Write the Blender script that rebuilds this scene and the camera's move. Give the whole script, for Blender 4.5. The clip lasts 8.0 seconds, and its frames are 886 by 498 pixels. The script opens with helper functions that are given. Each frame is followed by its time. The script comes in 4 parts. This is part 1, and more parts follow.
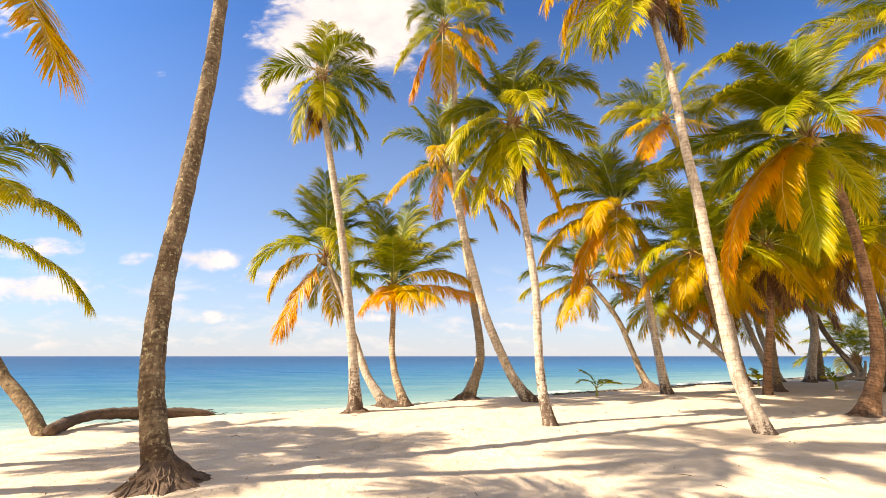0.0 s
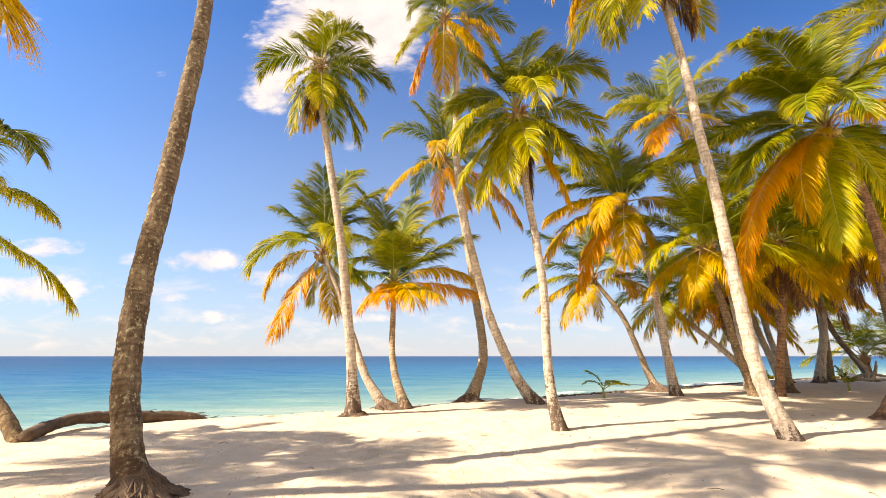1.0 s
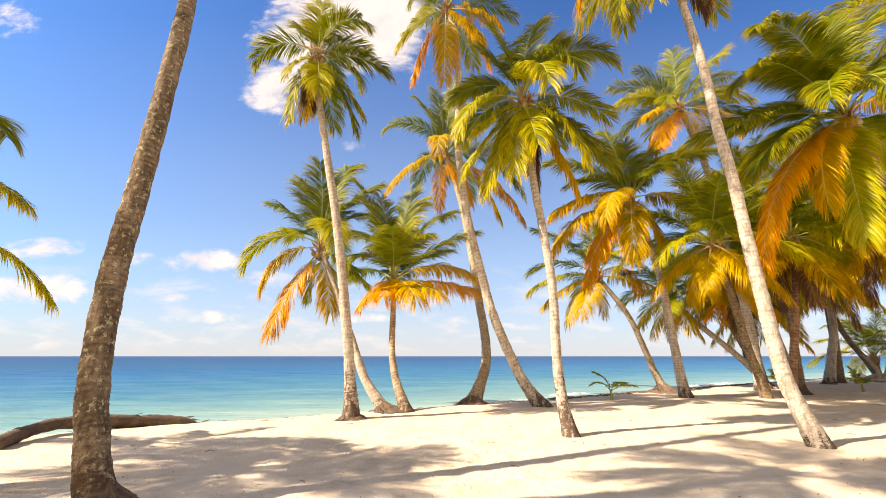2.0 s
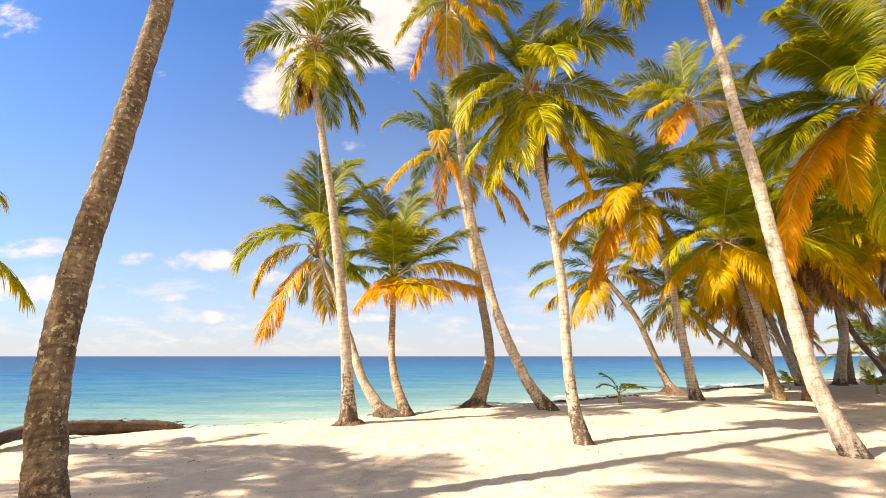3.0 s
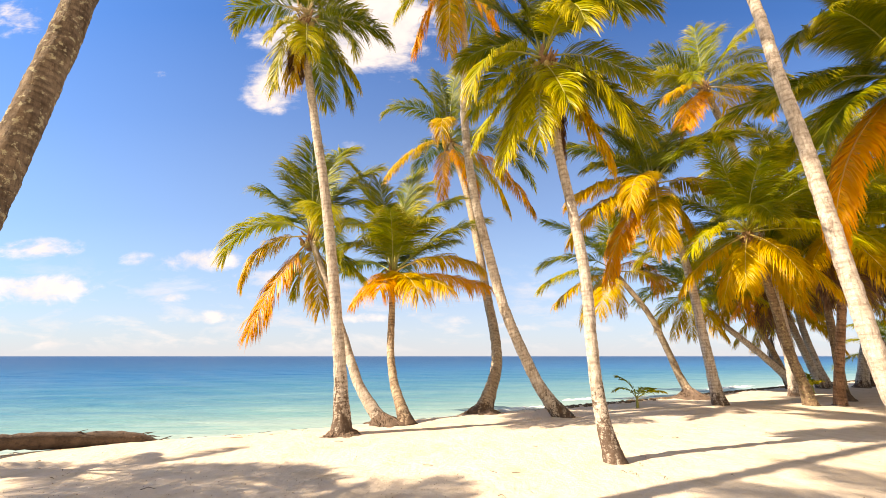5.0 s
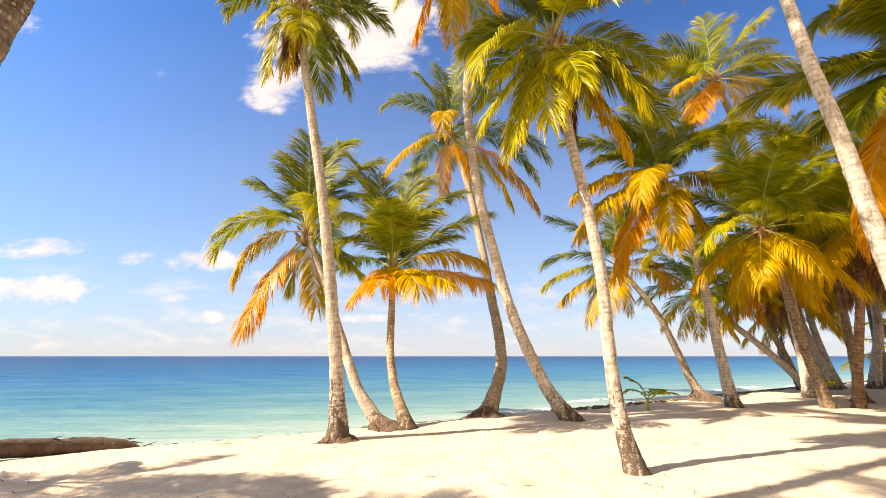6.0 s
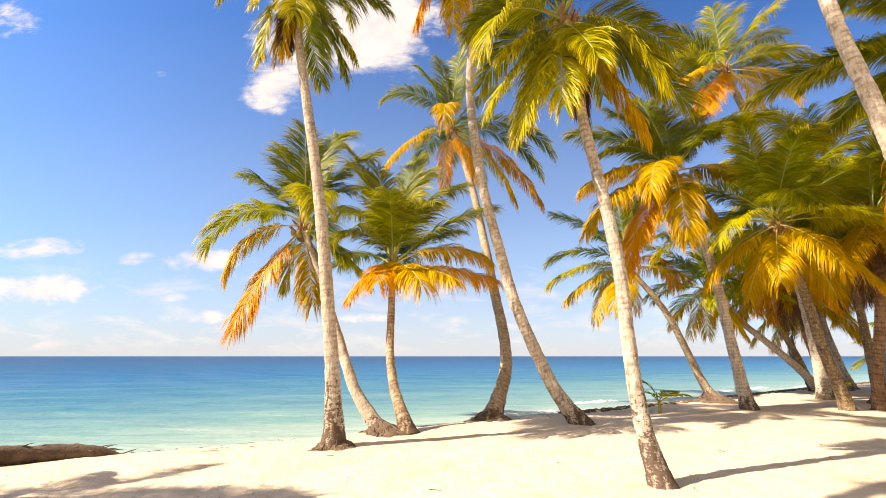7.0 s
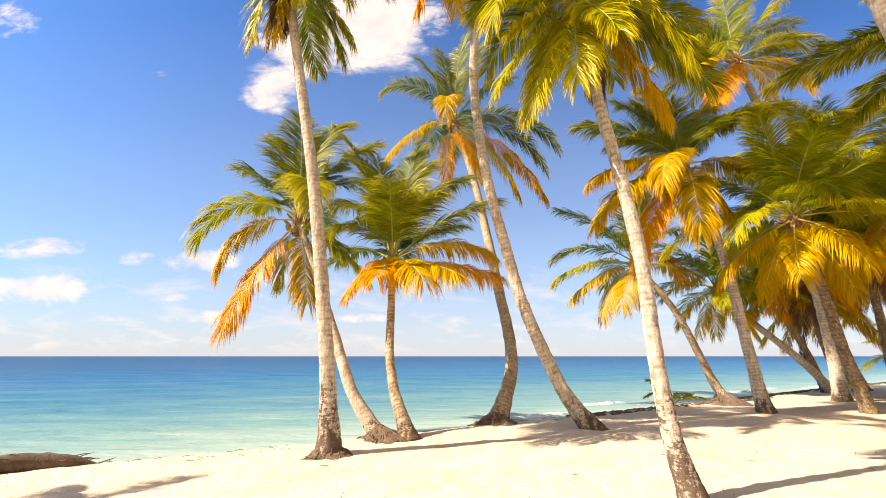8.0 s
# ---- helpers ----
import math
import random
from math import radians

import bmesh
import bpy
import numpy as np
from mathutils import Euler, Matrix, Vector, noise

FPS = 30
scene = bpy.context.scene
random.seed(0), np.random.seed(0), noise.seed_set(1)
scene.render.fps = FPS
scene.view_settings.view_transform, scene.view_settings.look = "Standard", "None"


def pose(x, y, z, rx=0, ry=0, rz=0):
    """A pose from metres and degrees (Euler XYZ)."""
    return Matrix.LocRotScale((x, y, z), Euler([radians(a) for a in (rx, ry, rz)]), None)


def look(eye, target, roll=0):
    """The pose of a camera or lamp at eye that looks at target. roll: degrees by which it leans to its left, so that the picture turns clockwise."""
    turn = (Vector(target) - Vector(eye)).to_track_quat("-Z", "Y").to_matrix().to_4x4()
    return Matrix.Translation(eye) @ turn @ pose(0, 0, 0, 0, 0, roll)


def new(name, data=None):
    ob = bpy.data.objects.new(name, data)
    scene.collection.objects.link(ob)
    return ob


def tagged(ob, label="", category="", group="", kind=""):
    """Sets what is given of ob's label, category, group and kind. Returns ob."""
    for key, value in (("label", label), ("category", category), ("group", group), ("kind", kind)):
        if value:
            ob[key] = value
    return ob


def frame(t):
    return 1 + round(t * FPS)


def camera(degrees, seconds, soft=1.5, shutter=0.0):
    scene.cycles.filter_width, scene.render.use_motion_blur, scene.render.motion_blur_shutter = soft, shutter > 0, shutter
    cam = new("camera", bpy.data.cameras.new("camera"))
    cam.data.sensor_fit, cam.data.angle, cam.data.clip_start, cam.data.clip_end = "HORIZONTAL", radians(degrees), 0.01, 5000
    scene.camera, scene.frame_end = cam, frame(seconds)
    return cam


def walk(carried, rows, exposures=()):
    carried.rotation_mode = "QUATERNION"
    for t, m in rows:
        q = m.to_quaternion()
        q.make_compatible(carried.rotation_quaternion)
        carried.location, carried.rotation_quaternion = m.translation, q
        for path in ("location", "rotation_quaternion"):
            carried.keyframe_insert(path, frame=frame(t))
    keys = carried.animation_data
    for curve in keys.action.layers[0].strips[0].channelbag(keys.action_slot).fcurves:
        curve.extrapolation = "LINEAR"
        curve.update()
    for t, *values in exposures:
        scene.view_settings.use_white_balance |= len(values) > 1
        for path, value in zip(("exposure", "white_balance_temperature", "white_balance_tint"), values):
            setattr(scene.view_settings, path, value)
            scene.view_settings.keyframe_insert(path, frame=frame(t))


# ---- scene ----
cam = camera(95.0, 8.0, 0.75)
TILT = 14.78
PATH = [
    (0.0, 0.0, 0.0, 1.6), (0.5, -0.036, 0.305, 1.606), (1.0, -0.073, 0.611, 1.612), (1.5, -0.11, 0.92, 1.621),
    (3.0, -0.213, 1.859, 1.67), (3.5, -0.241, 2.173, 1.69), (4.0, -0.27, 2.488, 1.706), (4.5, -0.302, 2.807, 1.716),
    (6.0, -0.41, 3.779, 1.73), (6.5, -0.446, 4.106, 1.731), (7.0, -0.484, 4.437, 1.733), (7.5, -0.523, 4.768, 1.74),
    (8.0, -0.561, 5.1, 1.75),
]
walk(cam, [(t, pose(x, y, z, 90 + TILT, 0, 0)) for t, x, y, z in PATH], [(0.0, 0.95, 8600, 14.0), (8.0, 0.95, 8600, 14.0)])

# ---- light ----
SUN_UP, SUN_SIDE = 41.0, 15.0     # the sun stands to the left, a little behind: its light runs to +x and slightly +y
sun = new("sun", bpy.data.lights.new("sun", "SUN"))
sun.data.energy, sun.data.angle, sun.data.color = 5.0, radians(0.55), (1.0, 0.945, 0.865)
_run = Vector((math.cos(radians(SUN_SIDE)) * math.cos(radians(SUN_UP)), math.sin(radians(SUN_SIDE)) * math.cos(radians(SUN_UP)), -math.sin(radians(SUN_UP))))
sun.matrix_world = look((0, 0, 60), Vector((0, 0, 60)) + _run)


class Nodes:
    """A short way to write node trees."""

    def __init__(self, tree):
        self.tree = tree
        tree.nodes.clear()

    def add(self, kind, **inputs):
        n = self.tree.nodes.new(kind)
        for k, v in inputs.items():
            self.put(n, k.replace("_", " "), v)
        return n

    def put(self, n, key, v):
        sock = n.inputs[int(key[1:])] if key[0] == "i" and key[1:].isdigit() else n.inputs[key]
        if isinstance(v, bpy.types.NodeSocket):
            self.tree.links.new(v, sock)
        else:
            sock.default_value = v

    def math(self, op, a, b=0.0, c=0.0, clamp=False):
        n = self.add("ShaderNodeMath")
        n.operation, n.use_clamp = op, clamp
        for i, v in enumerate((a, b, c)):
            self.put(n, "i%d" % i, v)
        return n.outputs[0]

    def noise(self, vec, scale, detail=3.0, rough=0.55, distort=0.0):
        n = self.add("ShaderNodeTexNoise", Scale=scale, Detail=detail, Roughness=rough, Distortion=distort)
        if vec is not None:
            self.put(n, "Vector", vec)
        return n.outputs["Fac"]

    def ramp(self, fac, stops, interp="LINEAR"):
        n = self.add("ShaderNodeValToRGB", Fac=fac)
        r = n.color_ramp
        r.interpolation = interp
        while len(r.elements) < len(stops):
            r.elements.new(0.5)
        for e, (p, c) in zip(r.elements, stops):
            e.position = p
            e.color = (*c, 1.0) if not isinstance(c, (int, float)) else (c, c, c, 1.0)
        return n.outputs["Color"]

    def mix(self, fac, a, b, blend="MIX"):
        n = self.add("ShaderNodeMix")
        n.data_type, n.blend_type = "RGBA", blend
        for key, v in (("i0", fac), ("i6", a), ("i7", b)):
            if isinstance(v, tuple) and len(v) == 3:
                v = (*v, 1.0)
            self.put(n, key, v)
        return n.outputs[2]

    def attribute(self, name):
        n = self.add("ShaderNodeAttribute")
        n.attribute_name = name
        return n.outputs["Fac"]

    def scaled(self, vec, sx, sy, sz):
        n = self.add("ShaderNodeMapping", Vector=vec)
        n.inputs["Scale"].default_value = (sx, sy, sz)
        return n.outputs[0]

    def bump(self, height, strength, dist):
        return self.add("ShaderNodeBump", Height=height, Strength=strength, Distance=dist).outputs[0]


world = bpy.data.worlds.new("sky")
scene.world = world
world.use_nodes = True
w = Nodes(world.node_tree)
sky = w.add("ShaderNodeTexSky")
sky.sky_type, sky.sun_disc, sky.sun_elevation, sky.sun_rotation = "NISHITA", False, radians(SUN_UP), radians(-(90 + SUN_SIDE))
sky.altitude, sky.air_density, sky.dust_density, sky.ozone_density = 0.0, 1.0, 0.9, 2.5
way = w.add("ShaderNodeTexCoord").outputs["Generated"]
xyz = w.add("ShaderNodeSeparateXYZ", Vector=way)
ahead = w.math("MAXIMUM", xyz.outputs["Y"], 0.05)
cu, cv = w.math("DIVIDE", xyz.outputs["X"], ahead), w.math("DIVIDE", xyz.outputs["Z"], ahead)
flat = w.add("ShaderNodeCombineXYZ", X=cu, Y=cv).outputs[0]
puff = w.noise(w.scaled(flat, 1.0, 1.25, 1.0), 7.5, 7.0, 0.6, 0.25)
wisp = w.noise(w.scaled(flat, 1.0, 2.5, 1.0), 16.0, 6.0, 0.65, 0.6)
rough_edge = w.math("ADD", w.math("MULTIPLY", w.math("SUBTRACT", puff, 0.5), 3.4), w.math("MULTIPLY", w.math("SUBTRACT", wisp, 0.5), 1.6))
# each cloud: where it stands (sideways, up, as slopes), half its width and height, how dense it is
CLOUDS = [
    (-0.385, 0.95, 0.14, 0.15, 1.4), (-0.23, 0.96, 0.19, 0.15, 1.5), (-0.485, 0.755, 0.085, 0.10, 1.0), (-0.14, 0.87, 0.10, 0.10, 0.9), (-0.44, 0.86, 0.08, 0.10, 1.0),
    (-0.245, 0.555, 0.05, 0.03, 0.4), (-0.61, 0.235, 0.125, 0.032, 0.75), (-0.77, 0.24, 0.06, 0.024, 0.6), (-1.03, 0.265, 0.12, 0.035, 0.75),
    (-1.0, 0.16, 0.14, 0.042, 0.8), (-0.67, 0.14, 0.05, 0.018, 0.45), (-0.57, 0.092, 0.10, 0.02, 0.45), (0.035, 0.083, 0.05, 0.022, 0.35),
    (-1.28, 0.98, 0.16, 0.09, 0.25), (-0.80, 0.785, 0.07, 0.06, -0.45), (-0.45, 0.19, 0.09, 0.03, 0.5), (0.22, 0.07, 0.12, 0.015, 0.3), (-0.2, 0.09, 0.12, 0.016, 0.3),
]
cover = None
for x0, z0, rx, rz, dens in CLOUDS:
    dx = w.math("MULTIPLY", w.math("SUBTRACT", cu, x0), 1 / rx)
    dz = w.math("MULTIPLY", w.math("SUBTRACT", cv, z0), 1 / rz)
    body = w.math("SUBTRACT", dens, w.math("ADD", w.math("MULTIPLY", dx, dx), w.math("MULTIPLY", dz, dz)))
    cover = body if cover is None else w.math("MAXIMUM", cover, body)
cover = w.math("ADD", w.math("MAXIMUM", cover, -4.0), rough_edge)
cover = w.ramp(w.math("MULTIPLY_ADD", cover, 0.5, 0.25), [(0.12, 0.0), (0.75, 1.0)], "EASE")
low = w.ramp(w.noise(w.scaled(flat, 4.0, 13.0, 1.0), 1.6, 6.0, 0.62, 0.3), [(0.5, 0.0), (0.68, 0.6)])
band = w.ramp(cv, [(0.0, 0.0), (0.03, 1.0), (0.16, 0.7), (0.26, 0.0)])
cover = w.math("MAXIMUM", cover, w.math("MULTIPLY", low, band))
rest = w.ramp(w.noise(w.scaled(way, 1.0, 1.0, 1.8), 3.2, 6.0, 0.6, 0.2), [(0.46, 0.0), (0.62, 1.0)], "EASE")
facing = w.ramp(xyz.outputs["Y"], [(0.0, 0.0), (0.12, 1.0)])
cover = w.mix(facing, rest, cover)
shade = w.ramp(puff, [(0.3, (8.2, 8.5, 10.0)), (0.62, (10.6, 10.6, 11.6))])
level = w.math("SQRT", w.math("ADD", w.math("MULTIPLY", xyz.outputs["X"], xyz.outputs["X"]), w.math("MULTIPLY", xyz.outputs["Y"], xyz.outputs["Y"])))
steep = w.math("DIVIDE", xyz.outputs["Z"], w.math("MAXIMUM", level, 0.05))
haze = w.ramp(w.mix(facing, steep, cv), [(0.0, 0.82), (0.12, 0.58), (0.35, 0.3), (0.65, 0.12), (1.0, 0.0)], "LINEAR")
blue = w.mix(1.0, sky.outputs[0], w.mix(facing, (1.2, 1.1, 0.86), (0.57, 1.36, 2.5)), "MULTIPLY")
blue = w.mix(haze, blue, w.mix(facing, (8.1, 7.6, 6.5), w.ramp(cv, [(0.0, (7.7, 8.45, 10.4)), (0.22, (6.2, 8.35, 10.6))])))
w.add("ShaderNodeOutputWorld", Surface=w.add("ShaderNodeBackground", Color=w.mix(w.math("MULTIPLY", cover, 0.93), blue, shade), Strength=0.0545).outputs[0])

# ---- materials ----


def material(name):
    m = bpy.data.materials.new(name)
    m.use_nodes = True
    return m, Nodes(m.node_tree)


def finish(n, shader):
    n.add("ShaderNodeOutputMaterial", Surface=shader)


def leaf_material(name, base, other, tip, through_light=0.35):
    """Palm leaf: two tones from leaflet to leaflet, drier tips, light shines through."""
    m, n = material(name)
    isl = n.add("ShaderNodeNewGeometry").outputs["Random Per Island"]
    rnd = n.add("ShaderNodeObjectInfo").outputs["Random"]
    uv = n.add("ShaderNodeSeparateXYZ", Vector=n.add("ShaderNodeUVMap").outputs[0])
    obj = n.add("ShaderNodeTexCoord").outputs["Object"]
    blot = n.noise(obj, 3.0, 3.0)
    f = n.math("ADD", n.math("MULTIPLY", isl, 0.45), n.math("MULTIPLY", rnd, 0.35))
    f = n.math("ADD", f, n.math("MULTIPLY", n.math("SUBTRACT", blot, 0.4), 1.2), clamp=True)
    col = n.mix(f, base, other)
    dry = n.math("MULTIPLY_ADD", n.math("ADD", uv.outputs["Y"], n.math("MULTIPLY", uv.outputs["X"], 0.5)), 1.0, n.math("MULTIPLY_ADD", isl, 0.5, -1.05), clamp=True)
    col = n.mix(dry, col, tip)
    p = n.add("ShaderNodeBsdfPrincipled", Base_Color=col, Roughness=0.4)
    p.inputs["Specular IOR Level"].default_value = 0.24
    t = n.add("ShaderNodeBsdfTranslucent", Color=n.mix(0.35, col, (1.0, 0.85, 0.1), "MULTIPLY"))
    finish(n, n.add("ShaderNodeMixShader", i0=through_light, i1=p.outputs[0], i2=t.outputs[0]).outputs[0])
    return m


LEAF = {
    "g": leaf_material("leaf_green", (0.088, 0.145, 0.005), (0.31, 0.325, 0.010), (0.56, 0.42, 0.014)),
    "l": leaf_material("leaf_lime", (0.28, 0.335, 0.008), (0.56, 0.49, 0.014), (0.72, 0.52, 0.02)),
    "y": leaf_material("leaf_yellow", (0.52, 0.37, 0.008), (0.76, 0.50, 0.010), (0.76, 0.36, 0.010)),
    "o": leaf_material("leaf_orange", (0.76, 0.34, 0.006), (0.84, 0.45, 0.009), (0.70, 0.25, 0.009)),
    "b": leaf_material("leaf_dead", (0.13, 0.065, 0.035), (0.22, 0.12, 0.065), (0.17, 0.095, 0.055), 0.2),
}
LEAF_WORDS = {"g": "green arching palm frond", "l": "bright lime-green palm frond", "y": "yellowing palm frond", "o": "orange ageing palm frond", "b": "dead brown hanging palm frond"}


def stalk_material(name, a, b):
    m, n = material(name)
    obj = n.add("ShaderNodeTexCoord").outputs["Object"]
    col = n.mix(n.noise(obj, 6.0), a, b)
    finish(n, n.add("ShaderNodeBsdfPrincipled", Base_Color=col, Roughness=0.5).outputs[0])
    return m


STALK = {"g": stalk_material("stalk_green", (0.22, 0.25, 0.05), (0.34, 0.32, 0.08)), "l": stalk_material("stalk_lime", (0.36, 0.37, 0.08), (0.48, 0.43, 0.12)),
         "y": stalk_material("stalk_yellow", (0.60, 0.46, 0.12), (0.68, 0.52, 0.2)), "o": stalk_material("stalk_orange", (0.60, 0.33, 0.08), (0.68, 0.42, 0.14)),
         "b": stalk_material("stalk_dead", (0.24, 0.15, 0.09), (0.32, 0.22, 0.14))}


def bark_material(name, pale, mid, dark, lichen, lichen_amount, ring_dark):
    """Palm bark: ring scars across, streaks along, blotches and lichen."""
    m, n = material(name)
    obj = n.add("ShaderNodeTexCoord").outputs["Object"]
    rough = n.noise(n.scaled(obj, 13.0, 13.0, 30.0), 1.0, 5.0, 0.65)
    streak = n.noise(n.scaled(obj, 24.0, 24.0, 1.8), 1.0, 4.0, 0.6)
    blotch = n.noise(obj, 2.3, 5.0, 0.62)
    col = n.mix(n.ramp(blotch, [(0.40, 0.0), (0.58, 1.0)]), mid, pale)
    patchy = n.noise(n.scaled(obj, 7.5, 7.5, 2.8), 1.0, 5.0, 0.7)
    col = n.mix(n.ramp(patchy, [(0.54, 0.0), (0.66, 0.7)]), col, dark)
    col = n.mix(n.ramp(streak, [(0.45, 0.0), (0.75, 0.7)]), col, dark)
    col = n.mix(n.ramp(rough, [(0.5, 0.0), (0.68, 0.45)]), col, dark)
    att = n.attribute("scar")
    col = n.mix(n.math("MULTIPLY", n.math("MULTIPLY", att, ring_dark), n.ramp(n.noise(n.scaled(obj, 7.0, 7.0, 5.0), 1.0, 3.0), [(0.36, 0.0), (0.62, 1.0)])), col, dark)
    spots = n.noise(obj, 13.0, 4.0, 0.7)
    col = n.mix(n.math("MULTIPLY", n.ramp(spots, [(0.56, 0.0), (0.62, 1.0)]), lichen_amount), col, lichen)
    foot = n.attribute("foot")
    edge = n.math("ADD", n.math("MULTIPLY", foot, 0.72), n.math("MULTIPLY", n.math("SUBTRACT", n.math("ADD", n.math("MULTIPLY", patchy, 0.6), n.math("MULTIPLY", rough, 0.4)), 0.5), n.math("MULTIPLY", n.ramp(foot, [(0.0, 0.0), (0.15, 1.0)]), 3.8)))
    col = n.mix(n.ramp(edge, [(0.26, 0.0), (0.56, 0.9)]), col, (0.085, 0.052, 0.036))
    hgt = n.math("ADD", n.math("MULTIPLY", rough, 0.6), n.math("MULTIPLY", streak, 0.5))
    p = n.add("ShaderNodeBsdfPrincipled", Base_Color=col, Roughness=0.88, Normal=n.bump(n.math("ADD", hgt, n.math("MULTIPLY", patchy, 0.8)), 1.0, 0.03))
    p.inputs["Specular IOR Level"].default_value = 0.2
    finish(n, p.outputs[0])
    return m


BARK = {
    "pale": bark_material("bark_pale", (0.66, 0.58, 0.51), (0.53, 0.45, 0.38), (0.20, 0.15, 0.115), (0.72, 0.66, 0.58), 0.5, 0.75),
    "tan": bark_material("bark_tan", (0.54, 0.43, 0.32), (0.41, 0.32, 0.23), (0.15, 0.105, 0.075), (0.62, 0.55, 0.44), 0.4, 0.75),
    "ringed": bark_material("bark_ringed", (0.58, 0.46, 0.34), (0.44, 0.33, 0.23), (0.13, 0.085, 0.055), (0.66, 0.58, 0.46), 0.3, 1.0),
    "grey": bark_material("bark_grey_brown", (0.37, 0.27, 0.18), (0.25, 0.175, 0.115), (0.085, 0.056, 0.038), (0.48, 0.42, 0.23), 0.7, 0.75),
    "mottled": bark_material("bark_mottled_lichen", (0.31, 0.235, 0.165), (0.20, 0.145, 0.10), (0.055, 0.038, 0.028), (0.46, 0.42, 0.28), 0.85, 0.8),
    "red": bark_material("bark_red_brown", (0.42, 0.255, 0.16), (0.29, 0.165, 0.10), (0.09, 0.048, 0.03), (0.5, 0.40, 0.28), 0.2, 0.85),
    "dark": bark_material("bark_dark", (0.24, 0.18, 0.125), (0.15, 0.11, 0.08), (0.06, 0.042, 0.03), (0.35, 0.31, 0.2), 0.3, 0.6),
}


def rough_material(name, a, b, c, scale, bump=0.5, roughness=0.9):
    m, n = material(name)
    obj = n.add("ShaderNodeTexCoord").outputs["Object"]
    isl = n.add("ShaderNodeNewGeometry").outputs["Random Per Island"]
    f1, f2 = n.noise(obj, scale, 5.0, 0.62), n.noise(obj, scale * 6, 3.0)
    col = n.mix(n.ramp(f1, [(0.38, 0.0), (0.62, 1.0)]), a, b)
    col = n.mix(n.math("MULTIPLY", n.ramp(f2, [(0.5, 0.0), (0.7, 1.0)]), 0.6), col, c)
    col = n.mix(n.math("MULTIPLY", isl, 0.35), col, c)
    p = n.add("ShaderNodeBsdfPrincipled", Base_Color=col, Roughness=roughness, Normal=n.bump(n.math("ADD", f1, f2), bump, 0.02))
    finish(n, p.outputs[0])
    return m


ROOT = rough_material("palm_roots", (0.15, 0.10, 0.072), (0.26, 0.18, 0.13), (0.09, 0.06, 0.045), 6.0, 0.8)
FIBRE = rough_material("palm_fibre", (0.30, 0.17, 0.085), (0.42, 0.26, 0.13), (0.17, 0.08, 0.04), 5.0, 0.6)
FLOWER = rough_material("palm_flower", (0.55, 0.44, 0.24), (0.68, 0.58, 0.36), (0.40, 0.27, 0.13), 9.0, 0.4)
NUT = rough_material("coconut_husk", (0.30, 0.26, 0.07), (0.42, 0.31, 0.09), (0.22, 0.14, 0.06), 7.0, 0.2, 0.5)
LOGWOOD = rough_material("weathered_log", (0.105, 0.066, 0.046), (0.185, 0.122, 0.086), (0.038, 0.025, 0.018), 3.0, 0.9)
DRIFT = rough_material("driftwood", (0.36, 0.29, 0.22), (0.50, 0.42, 0.34), (0.16, 0.11, 0.08), 5.0, 0.7)
WRACK = rough_material("beach_wrack", (0.12, 0.08, 0.05), (0.22, 0.16, 0.10), (0.05, 0.035, 0.025), 8.0, 0.6)
HULL = rough_material("white_hull_paint", (0.78, 0.76, 0.72), (0.70, 0.67, 0.62), (0.5, 0.46, 0.4), 2.0, 0.2, 0.5)

m_sand, n = material("coral_sand")
pos = n.add("ShaderNodeTexCoord").outputs["Object"]
big, mid_, fine = n.noise(pos, 0.35, 4.0), n.noise(pos, 3.0, 5.0, 0.6), n.noise(pos, 60.0, 4.0, 0.7)
col = n.mix(n.ramp(big, [(0.35, 0.0), (0.65, 1.0)]), (0.745, 0.61, 0.48), (0.80, 0.67, 0.54))
col = n.mix(n.math("MULTIPLY", n.ramp(mid_, [(0.45, 0.0), (0.7, 1.0)]), 0.35), col, (0.65, 0.51, 0.35))
col = n.mix(n.math("MULTIPLY", n.ramp(fine, [(0.55, 0.0), (0.75, 1.0)]), 0.26), col, (0.54, 0.40, 0.29))
dirt = n.noise(pos, 1.1, 7.0, 0.72, 0.8)
col = n.mix(n.ramp(dirt, [(0.5, 0.0), (0.7, 0.5)]), col, (0.47, 0.345, 0.215))
wet = n.attribute("wet")
col = n.mix(n.math("MULTIPLY", wet, 0.7), col, (0.36, 0.28, 0.19))
hgt = n.math("ADD", n.math("MULTIPLY", mid_, 1.0), n.math("MULTIPLY", fine, 0.25))
dimple = n.noise(pos, 11.0, 3.0, 0.5, 0.4)
hgt = n.math("ADD", hgt, n.math("MULTIPLY", dimple, 0.7))
p = n.add("ShaderNodeBsdfPrincipled", Base_Color=col, Roughness=n.math("MULTIPLY_ADD", wet, -0.5, 0.93), Normal=n.bump(hgt, 0.85, 0.042))
p.inputs["Specular IOR Level"].default_value = 0.15
finish(n, p.outputs[0])

